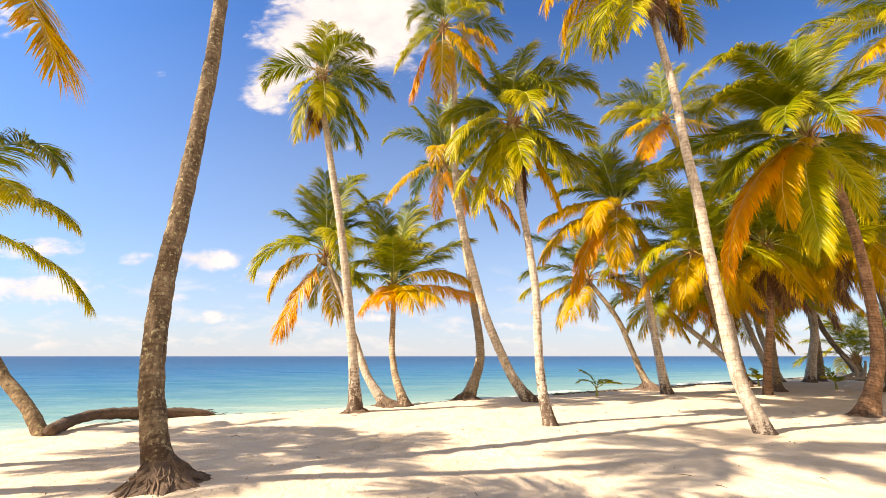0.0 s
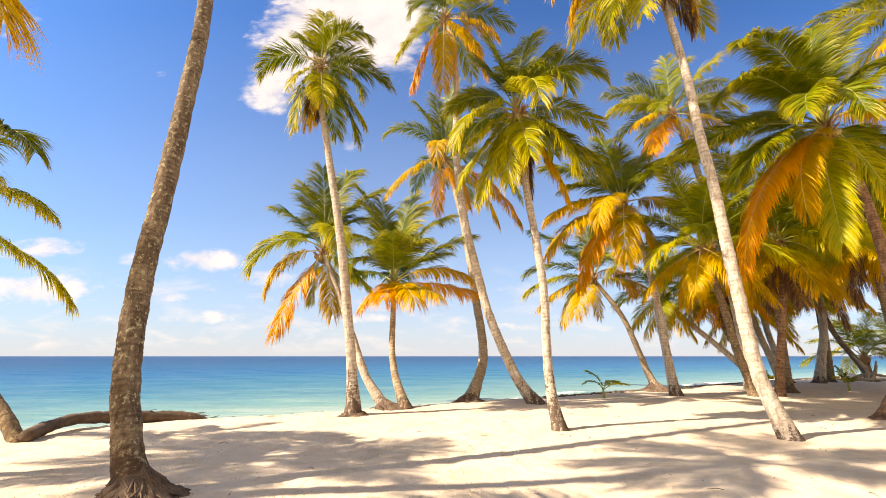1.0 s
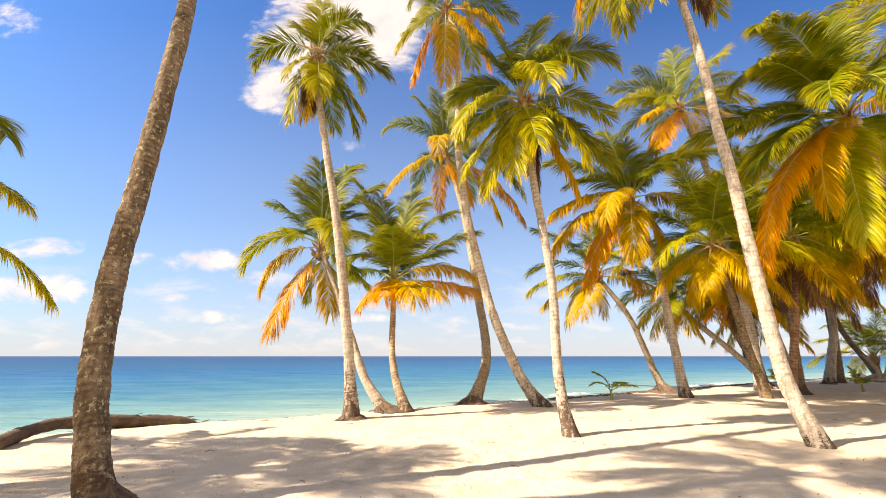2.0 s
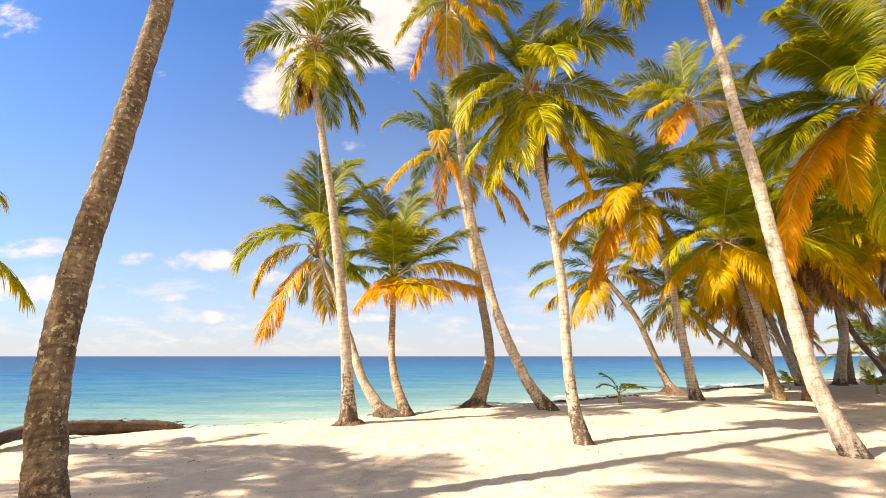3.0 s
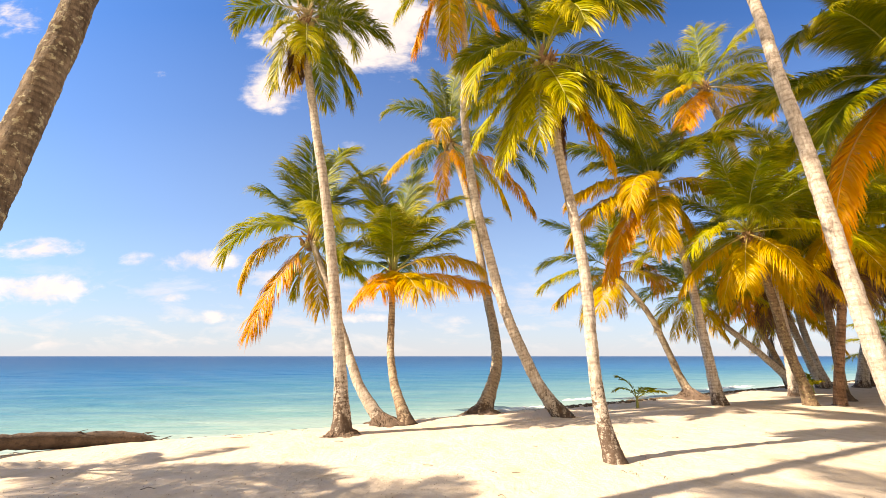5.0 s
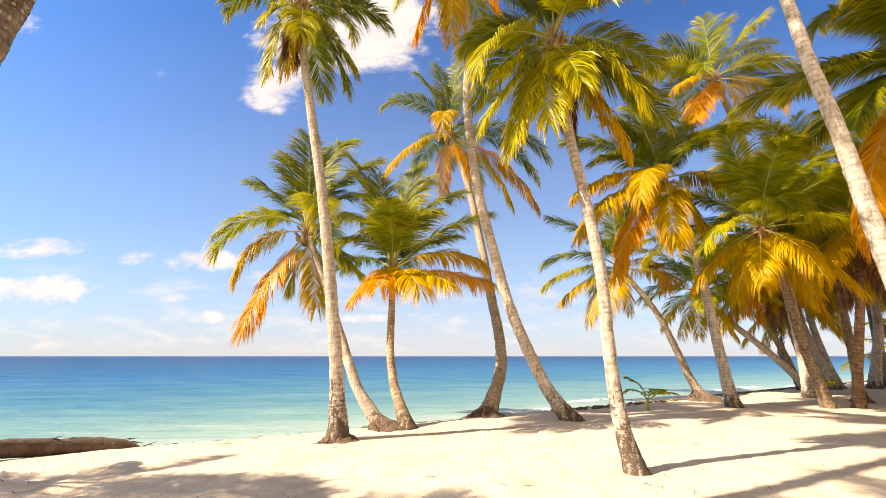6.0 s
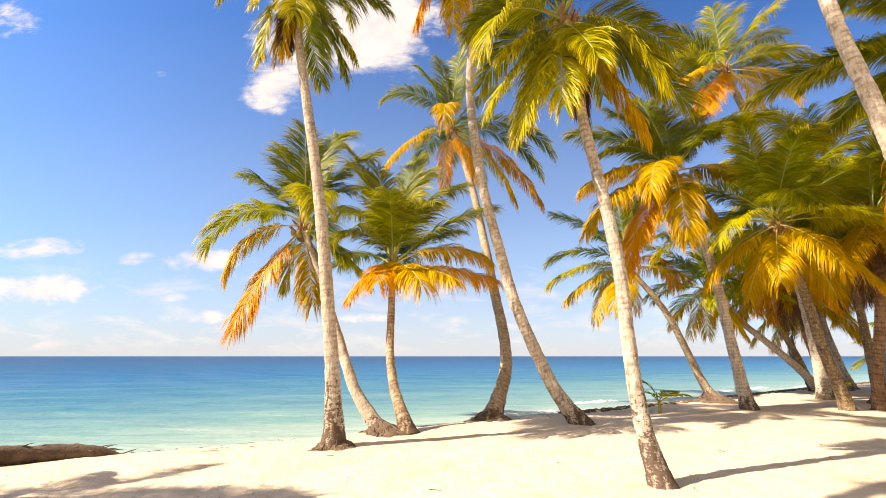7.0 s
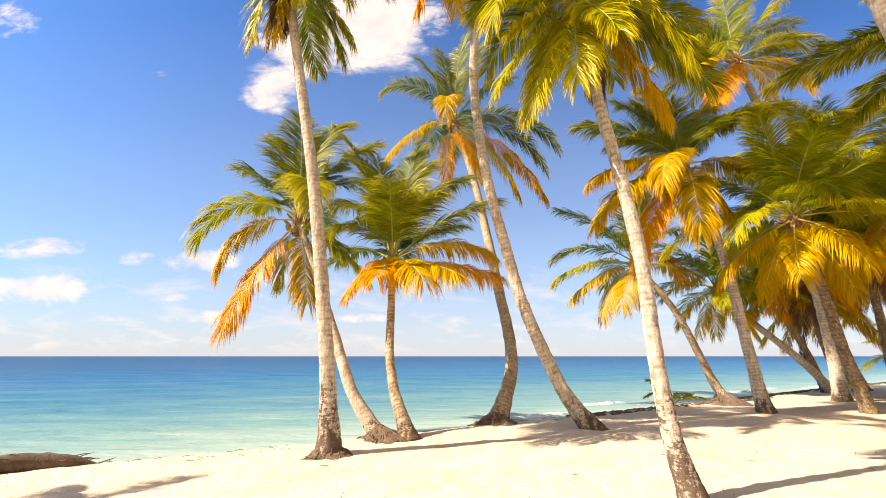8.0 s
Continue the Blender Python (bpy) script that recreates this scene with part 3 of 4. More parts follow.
def palm(label, points, r_base, r_top, bark, fronds, seed, pairs=108, leaf_len=1.18, ring=0.13, roots=(0.42, 0.4), nuts=0, flowers=0, fill=0, stiff=1.0, flare=1.6, foot_len=0.7, sides=18, group="coconut palms on the beach"):
    """One coconut palm: trunk with its roots, crown with its fronds."""
    rng = np.random.default_rng(seed)
    b = np.array(points[0], float)
    gz = float(ground_z(b[0], b[1]))
    local = [(0, 0, -0.12)] + [(p[0] - b[0], p[1] - b[1], p[2] - gz) for p in points[1:]]
    root = thing("coconut_palm", pose(b[0], b[1], gz), label, "palm tree", group)
    me, path = trunk_mesh(local, r_base, r_top, bark, seed, ring, sides, flare, foot_len)
    trunk = part("trunk", me, root)
    if roots:
        lean = (path[12] - path[0]) / max(path[12][2] - path[0][2], 0.05)
        part("root_mat", mesh_of("root_mat", *root_mesh(rng, r_base * 1.05, roots[0], roots[1], np.clip(lean, -0.9, 0.9)), [ROOT]), trunk, "mat of thin grey-brown roots")
    top = path[-1]
    crown = part("crown", mesh_of("crown", *heart_mesh(rng, r_top), [FIBRE]), root, at=pose(*top))
    if fill:
        mean = sum(f[2] for f in fronds) / len(fronds)
        fronds = fronds + [f for f in auto_fronds(seed + 100, fill * 9, mean * 0.95, "y", 0) if f[1] > -20 and 40 < f[0] % 360 < 140][:fill]
    for az, rise, length, droop, kind in fronds:
        hang = {"g": 0.55, "l": 0.8, "y": 1.15, "o": 1.15, "b": 2.0}[kind] * rng.uniform(0.85, 1.15) * stiff
        me = frond_mesh(rng, length, rise, droop, kind, int(pairs * 1.95 * (0.4 + 0.6 * length / 3.6)), leaf_len * min(1.12, (length / 3.6) ** 0.5), hang)
        z = 0.22 * math.sin(radians(rise)) - (0.25 if kind == "b" else 0.0)
        part("frond", me, crown, LEAF_WORDS[kind], pose(r_top * 0.7 * math.cos(radians(az)), r_top * 0.7 * math.sin(radians(az)), z, 0, 0, az))
    for i in range(flowers):
        a = rng.uniform(200, 340)
        part("flower_stalk", mesh_of("flower_stalk", *flower_mesh(rng), [FLOWER]), crown, "pale dry flower stalk", pose(0.3 * math.cos(radians(a)), 0.3 * math.sin(radians(a)), rng.uniform(-0.1, 0.25)))
    for i in range(nuts):
        a = i * 1.1 + 3.6
        part("coconut", mesh_of("coconut", *nut_mesh(rng), [NUT]), crown, "yellow-green coconut", pose(0.27 * math.cos(a), 0.27 * math.sin(a), -0.28 - 0.1 * (i % 2)))
    return root

# fronds: heading (0 to the right along the shore, 90 seawards), rise, length, bend, leaf colour
palm("tall slim coconut palm with a ragged green crown at the shore", [(-2.8, 13.8, -0.1), (-2.86, 13.87, 0.54), (-3.07, 13.95, 2.16), (-3.66, 14.1, 5.76), (-4.3, 14.25, 8.75), (-4.8, 14.45, 11.1), (-5.05, 14.70, 12.94)],
     0.165, 0.105, "pale", [(192, 40, 2.8, 119, "g"), (113, 88, 3.3, 21, "l"), (338, 88, 3.0, 148, "g"), (73, 88, 3.0, 34, "g"), (33, 62, 2.4, 75, "g"), (359, 10, 3.0, 56, "g"), (355, -45, 3.0, 16, "l"), (350, -54, 3.5, 15, "g"), (295, -48, 3.0, 16, "l"), (225, -48, 3.0, 75, "l"), (239, -68, 2.6, 59, "y"), (229, -26, 1.8, 53, "l"), (88, -24, 2.9, 16, "g"), (144, 67, 2.9, 31, "g"), (342, -8, 2.6, 68, "g"), (265, -83, 1.9, 3, "b"), (255, -80, 1.7, 3, "b"), (90, 30, 2.8, 60, "g")],
     2, foot_len=1.5, fill=2, pairs=116, leaf_len=1.16, flowers=2, nuts=3, roots=(0.62, 0.16), flare=1.95)
palm("leaning coconut palm with an orange hanging frond at the water's edge", [(-1.93, 15.34, -0.1), (-2.52, 15.54, 0.5), (-2.9, 15.73, 1.08), (-3.34, 16.07, 2.04), (-4.0, 16.58, 3.47), (-5.18, 17.40, 5.96)],
     0.15, 0.1, "pale", [(196, 32, 3.5, 108, "l"), (198, -1, 3.0, 82, "y"), (232, -52, 3.8, 17, "o"), (157, 51, 3.6, 29, "g"), (145, 69, 3.9, 16, "g"), (122, 86, 4.2, 20, "g"), (73, 89, 5.4, 53, "g"), (21, 71, 3.8, 39, "g"), (47, 63, 2.8, 46, "g"), (292, 34, 3.8, 96, "l"), (226, -63, 2.0, 56, "l"), (311, -56, 2.9, 15, "y"), (355, -32, 2.8, 14, "l"), (332, -26, 2.4, 16, "g"), (90, 35, 3.6, 70, "g")],
     3, fill=2, pairs=116, nuts=4, roots=(0.62, 0.3), flare=1.8)
palm("short upright coconut palm with a full fan of green fronds", [(-1.31, 15.34, -0.1), (-1.57, 15.6, 0.37), (-1.83, 16.0, 1.02), (-2.0, 16.4, 1.88), (-2.05, 16.8, 2.9), (-2.09, 17.10, 4.45)],
     0.13, 0.095, "ringed", [(158, 76, 4.6, 18, "g"), (60, 85, 4.2, 20, "g"), (55, 89, 4.7, 52, "l"), (34, 77, 4.3, 56, "g"), (12, 46, 3.8, 27, "g"), (14, 36, 3.3, 61, "y"), (300, -6, 3.5, 16, "y"), (24, 8, 3.7, 20, "o"), (287, -3, 3.6, 30, "y"), (272, -8, 3.5, 18, "o"), (215, -18, 1.7, 37, "o"), (146, 76, 4.0, 80, "l"), (229, 57, 2.6, 106, "g"), (133, 32, 3.4, 48, "g"), (134, 81, 3.9, 16, "g"), (275, 38, 3.6, 41, "g"), (41, 43, 3.4, 27, "g"), (291, 43, 3.6, 57, "g"), (90, 45, 3.6, 50, "g")],
     4, fill=2, pairs=112, ring=0.11, roots=(0.4, 0.09), flare=2.2)
palm("coconut palm with a curved foot and drooping orange fronds", [(0.93, 17.63, -0.1), (1.33, 18.07, 0.6), (1.62, 18.55, 1.41), (1.67, 19.21, 2.5), (1.52, 20.26, 4.23), (1.28, 22.0, 7.2), (0.85, 23.6, 10.6), (-0.02, 24.90, 14.12)],
     0.2, 0.15, "tan", [(193, 72, 4.7, 115, "g"), (155, 79, 5.2, 27, "g"), (124, 89, 5.6, 24, "g"), (54, 88, 6.6, 18, "g"), (24, 77, 6.3, 14, "g"), (208, -18, 5.2, 47, "y"), (230, -64, 3.7, 60, "o"), (264, 21, 4.7, 103, "y"), (355, 21, 6.3, 81, "g"), (1, -20, 6.7, 46, "o"), (353, -33, 5.7, 41, "y"), (311, -52, 4.3, 17, "o"), (0, 7, 6.1, 77, "g"), (20, 60, 5.1, 32, "g"), (90, 30, 4.4, 60, "g"), (60, 5, 4.4, 60, "l")],
     5, fill=2, pairs=102, nuts=4, roots=(0.8, 0.28), flare=2.2, foot_len=0.6)
palm("very tall curving coconut palm leaning over the beach", [(3.47, 16.7, -0.1), (2.92, 16.8, 0.53), (2.47, 16.86, 1.39), (1.77, 16.93, 3.19), (1.3, 17.01, 5.11), (0.78, 17.12, 7.71), (0.5, 17.25, 10.83), (0.58, 17.35, 13.32), (0.46, 17.47, 16.35), (0.03, 17.54, 18.22)],
     0.185, 0.12, "pale", [(180, 85, 2.7, 176, "g"), (200, -32, 3.7, 40, "l"), (198, -62, 4.4, 15, "o"), (248, -88, 4.2, 60, "y"), (110, 83, 3.5, 15, "g"), (302, 5, 3.7, 66, "l"), (338, 65, 3.8, 129, "g"), (9, 29, 3.6, 62, "g"), (332, -23, 3.5, 33, "y"), (342, -46, 4.1, 31, "o"), (311, -48, 4.0, 16, "y"), (66, 86, 4.0, 16, "g"), (134, 80, 4.0, 36, "g"), (90, 30, 3.6, 60, "g"), (60, 10, 3.6, 60, "l")],
     6, fill=2, pairs=105, roots=(0.42, 0.1), flare=1.9, foot_len=1.0)
palm("pale slender coconut palm with a wide crown standing in open sand", [(2.72, 10.98, -0.1), (2.6, 11.15, 0.61), (2.58, 11.29, 1.61), (2.65, 11.52, 3.32), (2.56, 11.71, 4.88), (2.42, 11.93, 6.61), (2.47, 12.11, 8.08), (2.33, 12.26, 9.33)],
     0.116, 0.1, "pale", [(141, 81, 3.2, 15, "g"), (142, 67, 3.1, 15, "g"), (44, 88, 4.2, 39, "g"), (36, 75, 4.2, 43, "g"), (334, 66, 3.4, 126, "g"), (272, 12, 3.5, 85, "l"), (293, 32, 3.2, 110, "g"), (17, 26, 3.2, 62, "g"), (313, -34, 3.2, 43, "l"), (359, -30, 3.3, 22, "g"), (337, -59, 3.3, 15, "y"), (154, 51, 2.7, 72, "g"), (210, -1, 3.2, 78, "l"), (197, -46, 3.2, 16, "l"), (213, -58, 3.5, 16, "l"), (242, -59, 3.1, 16, "l"), (266, -47, 2.9, 15, "l"), (208, -33, 2.3, 16, "l"), (342, -35, 2.5, 15, "g"), (300, -84, 2.1, 2, "b"), (330, -84, 2.3, 2, "b"), (15, -84, 1.9, 2, "b"), (90, 25, 3.2, 65, "g"), (130, 30, 3.0, 70, "g"), (50, 25, 3.2, 65, "g")],
     7, foot_len=1.5, fill=2, pairs=130, leaf_len=1.0, nuts=2, roots=None, flare=1.9)
palm("coconut palm with yellow arching fronds and a pale trunk", [(10.24, 19.6, -0.1), (10.15, 19.64, 0.85), (10.08, 19.72, 2.39), (9.96, 19.85, 5.13), (9.59, 19.96, 7.49), (9.15, 20.02, 9.14)],
     0.19, 0.12, "pale", [(61, 77, 4.0, 16, "g"), (147, 76, 3.4, 16, "g"), (3, 57, 5.1, 51, "l"), (196, 6, 4.7, 45, "y"), (200, -13, 5.7, 39, "y"), (227, 11, 4.1, 86, "y"), (203, -38, 5.4, 32, "o"), (6, 18, 4.2, 53, "y"), (315, -50, 2.8, 32, "y"), (22, 71, 4.5, 33, "g"), (204, 33, 3.8, 64, "g"), (243, -22, 4.4, 68, "y"), (100, 80, 4.8, 20, "g"), (32, 60, 4.8, 38, "l"), (152, 58, 4.8, 48, "g"), (350, 52, 4.4, 50, "g"), (90, 25, 4.2, 60, "g"), (60, 45, 4.2, 40, "g")],
     8, fill=2, pairs=150, leaf_len=1.2, roots=None, flare=1.8, foot_len=0.7)
palm("slanting coconut palm with a low shaded crown", [(10.87, 22.3, -0.1), (10.69, 22.86, 0.73), (10.51, 23.29, 1.92), (10.12, 23.98, 3.85), (8.86, 24.49, 6.09)],
     0.165, 0.12, "tan", [(184, 9, 4.2, 46, "l"), (180, 36, 4.1, 68, "g"), (186, -10, 3.8, 34, "y"), (201, -26, 3.6, 44, "y"), (157, 63, 4.6, 42, "g"), (18, 40, 3.8, 122, "o"), (8, 56, 4.1, 63, "g"), (16, 61, 5.2, 39, "l"), (79, 88, 3.7, 16, "g"), (300, -86, 2.0, 60, "y"), (19, 6, 4.0, 24, "y"), (235, -26, 4.2, 16, "y"), (90, 20, 4.2, 60, "g"), (60, 50, 4.2, 40, "g")],
     9, fill=2, pairs=91, roots=(0.98, 0.46), flare=1.9)
palm("thick-footed coconut palm with a tall pale trunk", [(7.37, 10.0, -0.1), (7.21, 10.17, 0.58), (7.08, 10.26, 1.34), (7.12, 10.45, 2.87), (7.17, 10.61, 4.26), (7.27, 10.82, 5.97), (7.29, 11.03, 7.69), (7.4, 11.31, 10.07), (7.31, 11.74, 13.65), (7.2, 11.94, 15.26)],
     0.15, 0.095, "pale", [(170, 5, 3.8, 87, "y"), (197, -41, 4.1, 38, "l"), (222, -58, 3.5, 17, "l"), (337, -44, 3.0, 55, "y"), (179, 33, 4.2, 108, "y"), (345, -60, 2.9, 24, "b"), (265, -62, 2.3, 20, "b"), (170, 40, 3.6, 70, "g"), (10, 30, 3.6, 70, "g"), (60, 60, 3.6, 40, "g"), (110, 80, 3.4, 30, "g"), (150, 50, 3.5, 50, "g"), (90, 20, 3.5, 60, "g"), (300, 30, 3.0, 90, "l"), (30, 5, 3.6, 60, "l"), (135, 0, 3.5, 60, "l")],
     10, fill=2, pairs=116, roots=None, flare=1.75, foot_len=0.4)
palm("red-brown coconut palm with a broad golden hanging crown", [(12.66, 13.03, 0), (13.06, 13.02, 0.61), (13.45, 12.99, 1.61), (13.65, 12.95, 3.17), (13.68, 12.9, 5.02), (13.52, 12.86, 6.79), (13.2, 12.82, 8.14), (12.81, 12.80, 9.11)],
     0.165, 0.115, "red", [(207, 74, 5.5, 113, "g"), (30, 88, 5.4, 42, "g"), (18, 78, 6.3, 53, "g"), (8, 60, 5.5, 54, "g"), (357, 44, 5.0, 17, "g"), (347, 37, 3.5, 113, "y"), (189, 58, 4.9, 113, "g"), (189, 2, 5.3, 34, "g"), (196, -10, 5.4, 41, "g"), (204, -21, 4.2, 73, "y"), (191, -26, 6.6, 49, "o"), (220, 18, 4.6, 72, "g"), (237, 26, 3.9, 100, "g"), (213, -43, 4.6, 65, "l"), (22, 4, 4.4, 18, "g"), (203, 34, 4.6, 59, "g"), (27, 8, 4.2, 89, "g"), (90, 25, 4.5, 55, "g"), (140, 30, 4.6, 50, "g"), (50, 20, 4.5, 55, "g"), (270, -55, 3.4, 30, "l"), (75, 70, 4.6, 35, "g")],
     11, fill=2, pairs=165, leaf_len=0.98, ring=0.1, roots=(0.62, 0.2), flare=2.6, nuts=3, foot_len=0.3, sides=22)
# its three dead brown fronds are added to stand in for shade under the crowns
palm("slim red-ringed coconut palm standing close beside another", [(14.96, 19.78, 0), (15.04, 19.59, 1.11), (15.31, 19.24, 3.15), (15.46, 18.85, 5.3), (15.4, 18.65, 6.7)],
     0.16, 0.12, "red", auto_fronds(12, 24, 3.7, "y", 3), 12, pairs=98, ring=0.16, foot_len=0.3, roots=(0.3, 0.16))
palm("leaning coconut palm with a shaded yellow crown", [(13.7, 19.6, -0.1), (13.5, 19.52, 0.63), (13.08, 19.35, 1.94), (12.7, 19.13, 3.73), (12.28, 18.92, 5.34), (11.92, 18.77, 6.51)],
     0.18, 0.13, "grey", auto_fronds(13, 26, 4.1, "y", 0), 13, pairs=98, foot_len=0.3, roots=(0.34, 0.18))
palm("tall distant coconut palm above the grove", [(16.2, 23.2, 0), (15.9, 22.8, 3.0), (15.2, 22.2, 7.5), (14.2, 21.6, 12.0), (13.04, 21.12, 15.05)],
     0.24, 0.14, "pale", [(46, 88, 4.1, 16, "g"), (25, 88, 4.5, 49, "g"), (358, 59, 4.4, 21, "l"), (2, 56, 4.1, 51, "l"), (3, 34, 3.7, 27, "l"), (7, 16, 3.6, 38, "g"), (280, -43, 3.0, 52, "y"), (159, 71, 3.3, 28, "g"), (204, -11, 3.6, 30, "y"), (201, -38, 4.1, 28, "o"), (212, -43, 3.9, 16, "o"), (185, 30, 3.6, 60, "l"), (172, 50, 3.8, 55, "g"), (330, 20, 3.4, 70, "l"), (225, 15, 3.2, 80, "g"), (90, 30, 3.6, 60, "g"), (340, -10, 3.4, 60, "y"), (150, 45, 3.4, 60, "l")],
     14, fill=2, pairs=91)
# two brown dead fronds put in to deepen the grove's shade by their colour
palm("dark-trunked coconut palm with drooping shaded fronds", [(17.21, 24.20, 0.01), (17.09, 24.20, 1.10), (16.89, 24.30, 2.95), (16.88, 24.40, 5.05), (16.79, 24.40, 5.86)],
     0.16, 0.12, "red", auto_fronds(27, 20, 3.3, "o", 2), 27, pairs=86)
palm("coconut palm with a bright green crown inside the grove", [(16.90, 21.60, -0.1), (17.56, 22.10, 5.09), (17.62, 22.60, 10.16)],
     0.16, 0.12, "grey", [(*f[:4], "l" if f[4] == "g" and f[1] < 66 else f[4]) for f in auto_fronds(37, 22, 4.1, "o", 1)], 37, pairs=90)
palm("low slanting coconut palm hanging over the water", [(19.6, 27.2, 0), (18.9, 27.1, 0.7), (17.9, 27, 1.68), (16.84, 27, 2.66), (15.3, 27, 4.07), (14.2, 26.8, 5.2)],
     0.2, 0.13, "pale", auto_fronds(15, 20, 3.6, "y", 0), 15, pairs=84, roots=(0.4, 0.2))
palm("thin slanting coconut palm beside the low one", [(19.5, 27.5, 0), (18.8, 27.3, 1.7), (17.8, 27.0, 3.6), (17.1, 26.8, 5.6)],
     0.17, 0.13, "grey", auto_fronds(16, 18, 3.4, "y", 0), 16, pairs=84, roots=(0.4, 0.2))
palm("pink-grey coconut palm in the grove", [(21.9, 28.2, 0), (21.4, 28.2, 1.6), (20.8, 28.0, 3.2), (20.2, 27.8, 5.2)],
     0.22, 0.15, "pale", auto_fronds(17, 22, 4.4, "y", 1), 17, pairs=80, roots=(0.4, 0.2))
palm("pale coconut palm at the edge of the grove", [(23.0, 29.0, 0), (22.3, 28.8, 1.8), (21.8, 28.6, 4.2), (21.6, 28.2, 7.5)],
     0.2, 0.15, "pale", auto_fronds(18, 22, 4.4, "o", 1), 18, pairs=80, roots=(0.4, 0.2))
palm("thick pale-footed coconut palm deep in the grove", [(24.6, 28.6, 0), (25.0, 28.5, 1.4), (25.5, 28.3, 3.6), (25.4, 28.0, 7.2)],
     0.27, 0.16, "pale", auto_fronds(19, 24, 4.8, "y", 1), 19, pairs=80, roots=(0.5, 0.25))
palm("dark upright coconut palm deep in the grove", [(26.2, 29.6, 0), (26.3, 29.4, 2.0), (26.3, 29.2, 5.0), (26.0, 28.8, 9.5)],
     0.26, 0.16, "grey", auto_fronds(20, 24, 4.8, "o", 1), 20, pairs=80, roots=(0.5, 0.3))
palm("dark leaning coconut palm behind driftwood", [(30.4, 30.8, 0), (29.4, 30.6, 1.3), (28.0, 30.4, 3.4), (26.6, 30.0, 7.0)],
     0.2, 0.14, "dark", auto_fronds(21, 22, 4.4, "y", 0), 21, pairs=80, roots=(0.5, 0.3))
palm("coconut palm with a wide yellow crown over the grove", [(20.6, 17.6, 0), (20.4, 17.4, 3.0), (21.0, 17.0, 8.0), (22.6, 16.0, 17.2)],
     0.18, 0.13, "grey", auto_fronds(22, 26, 4.6, "y", 1), 22, pairs=98)
palm("leaning coconut palm at the back of the grove", [(24.0, 22.4, 0), (23.6, 22.2, 2.8), (22.8, 21.8, 5.2), (22.2, 21.4, 7.6)],
     0.16, 0.12, "grey", auto_fronds(24, 26, 4.6, "y", 0), 24, pairs=88)
palm("shaded coconut palm inside the grove", [(21.6, 20.6, -0.1), (21.4, 20.4, 2.4), (21.0, 20.0, 5.0), (20.6, 19.6, 7.6)],
     0.16, 0.12, "grey", auto_fronds(28, 26, 4.4, "y", 1), 28, pairs=86)
palm("tall coconut palm at the back of the grove", [(27.0, 24.6, -0.1), (26.6, 24.4, 3.0), (25.8, 24.0, 7.0), (25.0, 23.6, 10.6)],
     0.17, 0.13, "grey", auto_fronds(30, 26, 4.8, "y", 1), 30, pairs=80)
palm("bushy young coconut palm with green fronds near the ground", [(33.0, 33.6, 0), (33.0, 33.6, 0.5), (33.0, 33.6, 1.0), (33.0, 33.6, 1.5)],
     0.24, 0.2, "grey", [(a, r, l, d, k) for a, r, l, d, k in auto_fronds(25, 16, 3.6, "y", 0) if r > -5], 25, pairs=77)
palm("low green coconut palm behind the driftwood", [(36.5, 34.5, 0), (36.4, 34.5, 0.8), (36.3, 34.4, 1.6), (36.2, 34.3, 2.6)],
     0.24, 0.2, "grey", [(a, r, l, d, k) for a, r, l, d, k in auto_fronds(26, 16, 4.0, "y", 0) if r > -10], 26, pairs=77)
palm("thick grey-brown coconut palm close by with matted roots", [(-3.78, 6.15, -0.1), (-4.16, 6.31, 0.58), (-4.44, 6.46, 1.44), (-4.67, 6.71, 2.79), (-4.76, 6.94, 4.08), (-4.94, 7.3, 6.01), (-5.12, 7.64, 7.9), (-5.35, 7.95, 9.9), (-5.65, 8.6, 13.0), (-6.25, 9.9, 19.0)],
     0.165, 0.12, "mottled", auto_fronds(31, 24, 3.2, "y", 0), 31, pairs=105, ring=0.085, roots=(0.58, 0.32), flare=1.35, foot_len=1.1, sides=28)
palm("bent coconut palm rising from its own fallen trunk", [(-8.8, 9.75, -0.12), (-9.25, 9.8, 0.3), (-9.75, 9.85, 0.75), (-10.35, 9.9, 1.25), (-11.1, 9.75, 2.4), (-11.7, 9.4, 3.7), (-12.1, 9.0, 4.7)],
     0.13, 0.1, "grey", [(33, -5, 3.8, 49, "l"), (359, 30, 3.6, 68, "l"), (345, 63, 4.7, 109, "g"), (340, 29, 4.0, 60, "l"), (180, 40, 2.6, 60, "g"), (260, 50, 2.4, 60, "l"), (120, 78, 2.6, 30, "g"), (200, 62, 2.6, 50, "g")],
     32, leaf_len=0.9, stiff=1.3, pairs=112, roots=None, flare=1.15, foot_len=0.2)
palm("coconut palm beside the path with yellow-orange fronds", [(-8.4, 2.0, -0.1), (-8.2, 2.2, 1.6), (-7.0, 2.8, 4.2), (-5.26, 3.60, 6.38)],
     0.16, 0.11, "grey", [(10, -50, 1.8, 14, "y")] + [f for f in auto_fronds(33, 24, 2.4, "y", 0) if 150 < f[0] % 360 < 320], 33, pairs=120, leaf_len=1.15, stiff=0.3)
palm("coconut palm whose crown shades the trodden sand", [(-13.6, 5.4, -0.1), (-13.3, 5.5, 1.8), (-13.0, 5.5, 4.4), (-12.4, 5.8, 7.9)],
     0.17, 0.12, "grey", auto_fronds(36, 22, 2.5, "y", 0), 36, pairs=90)
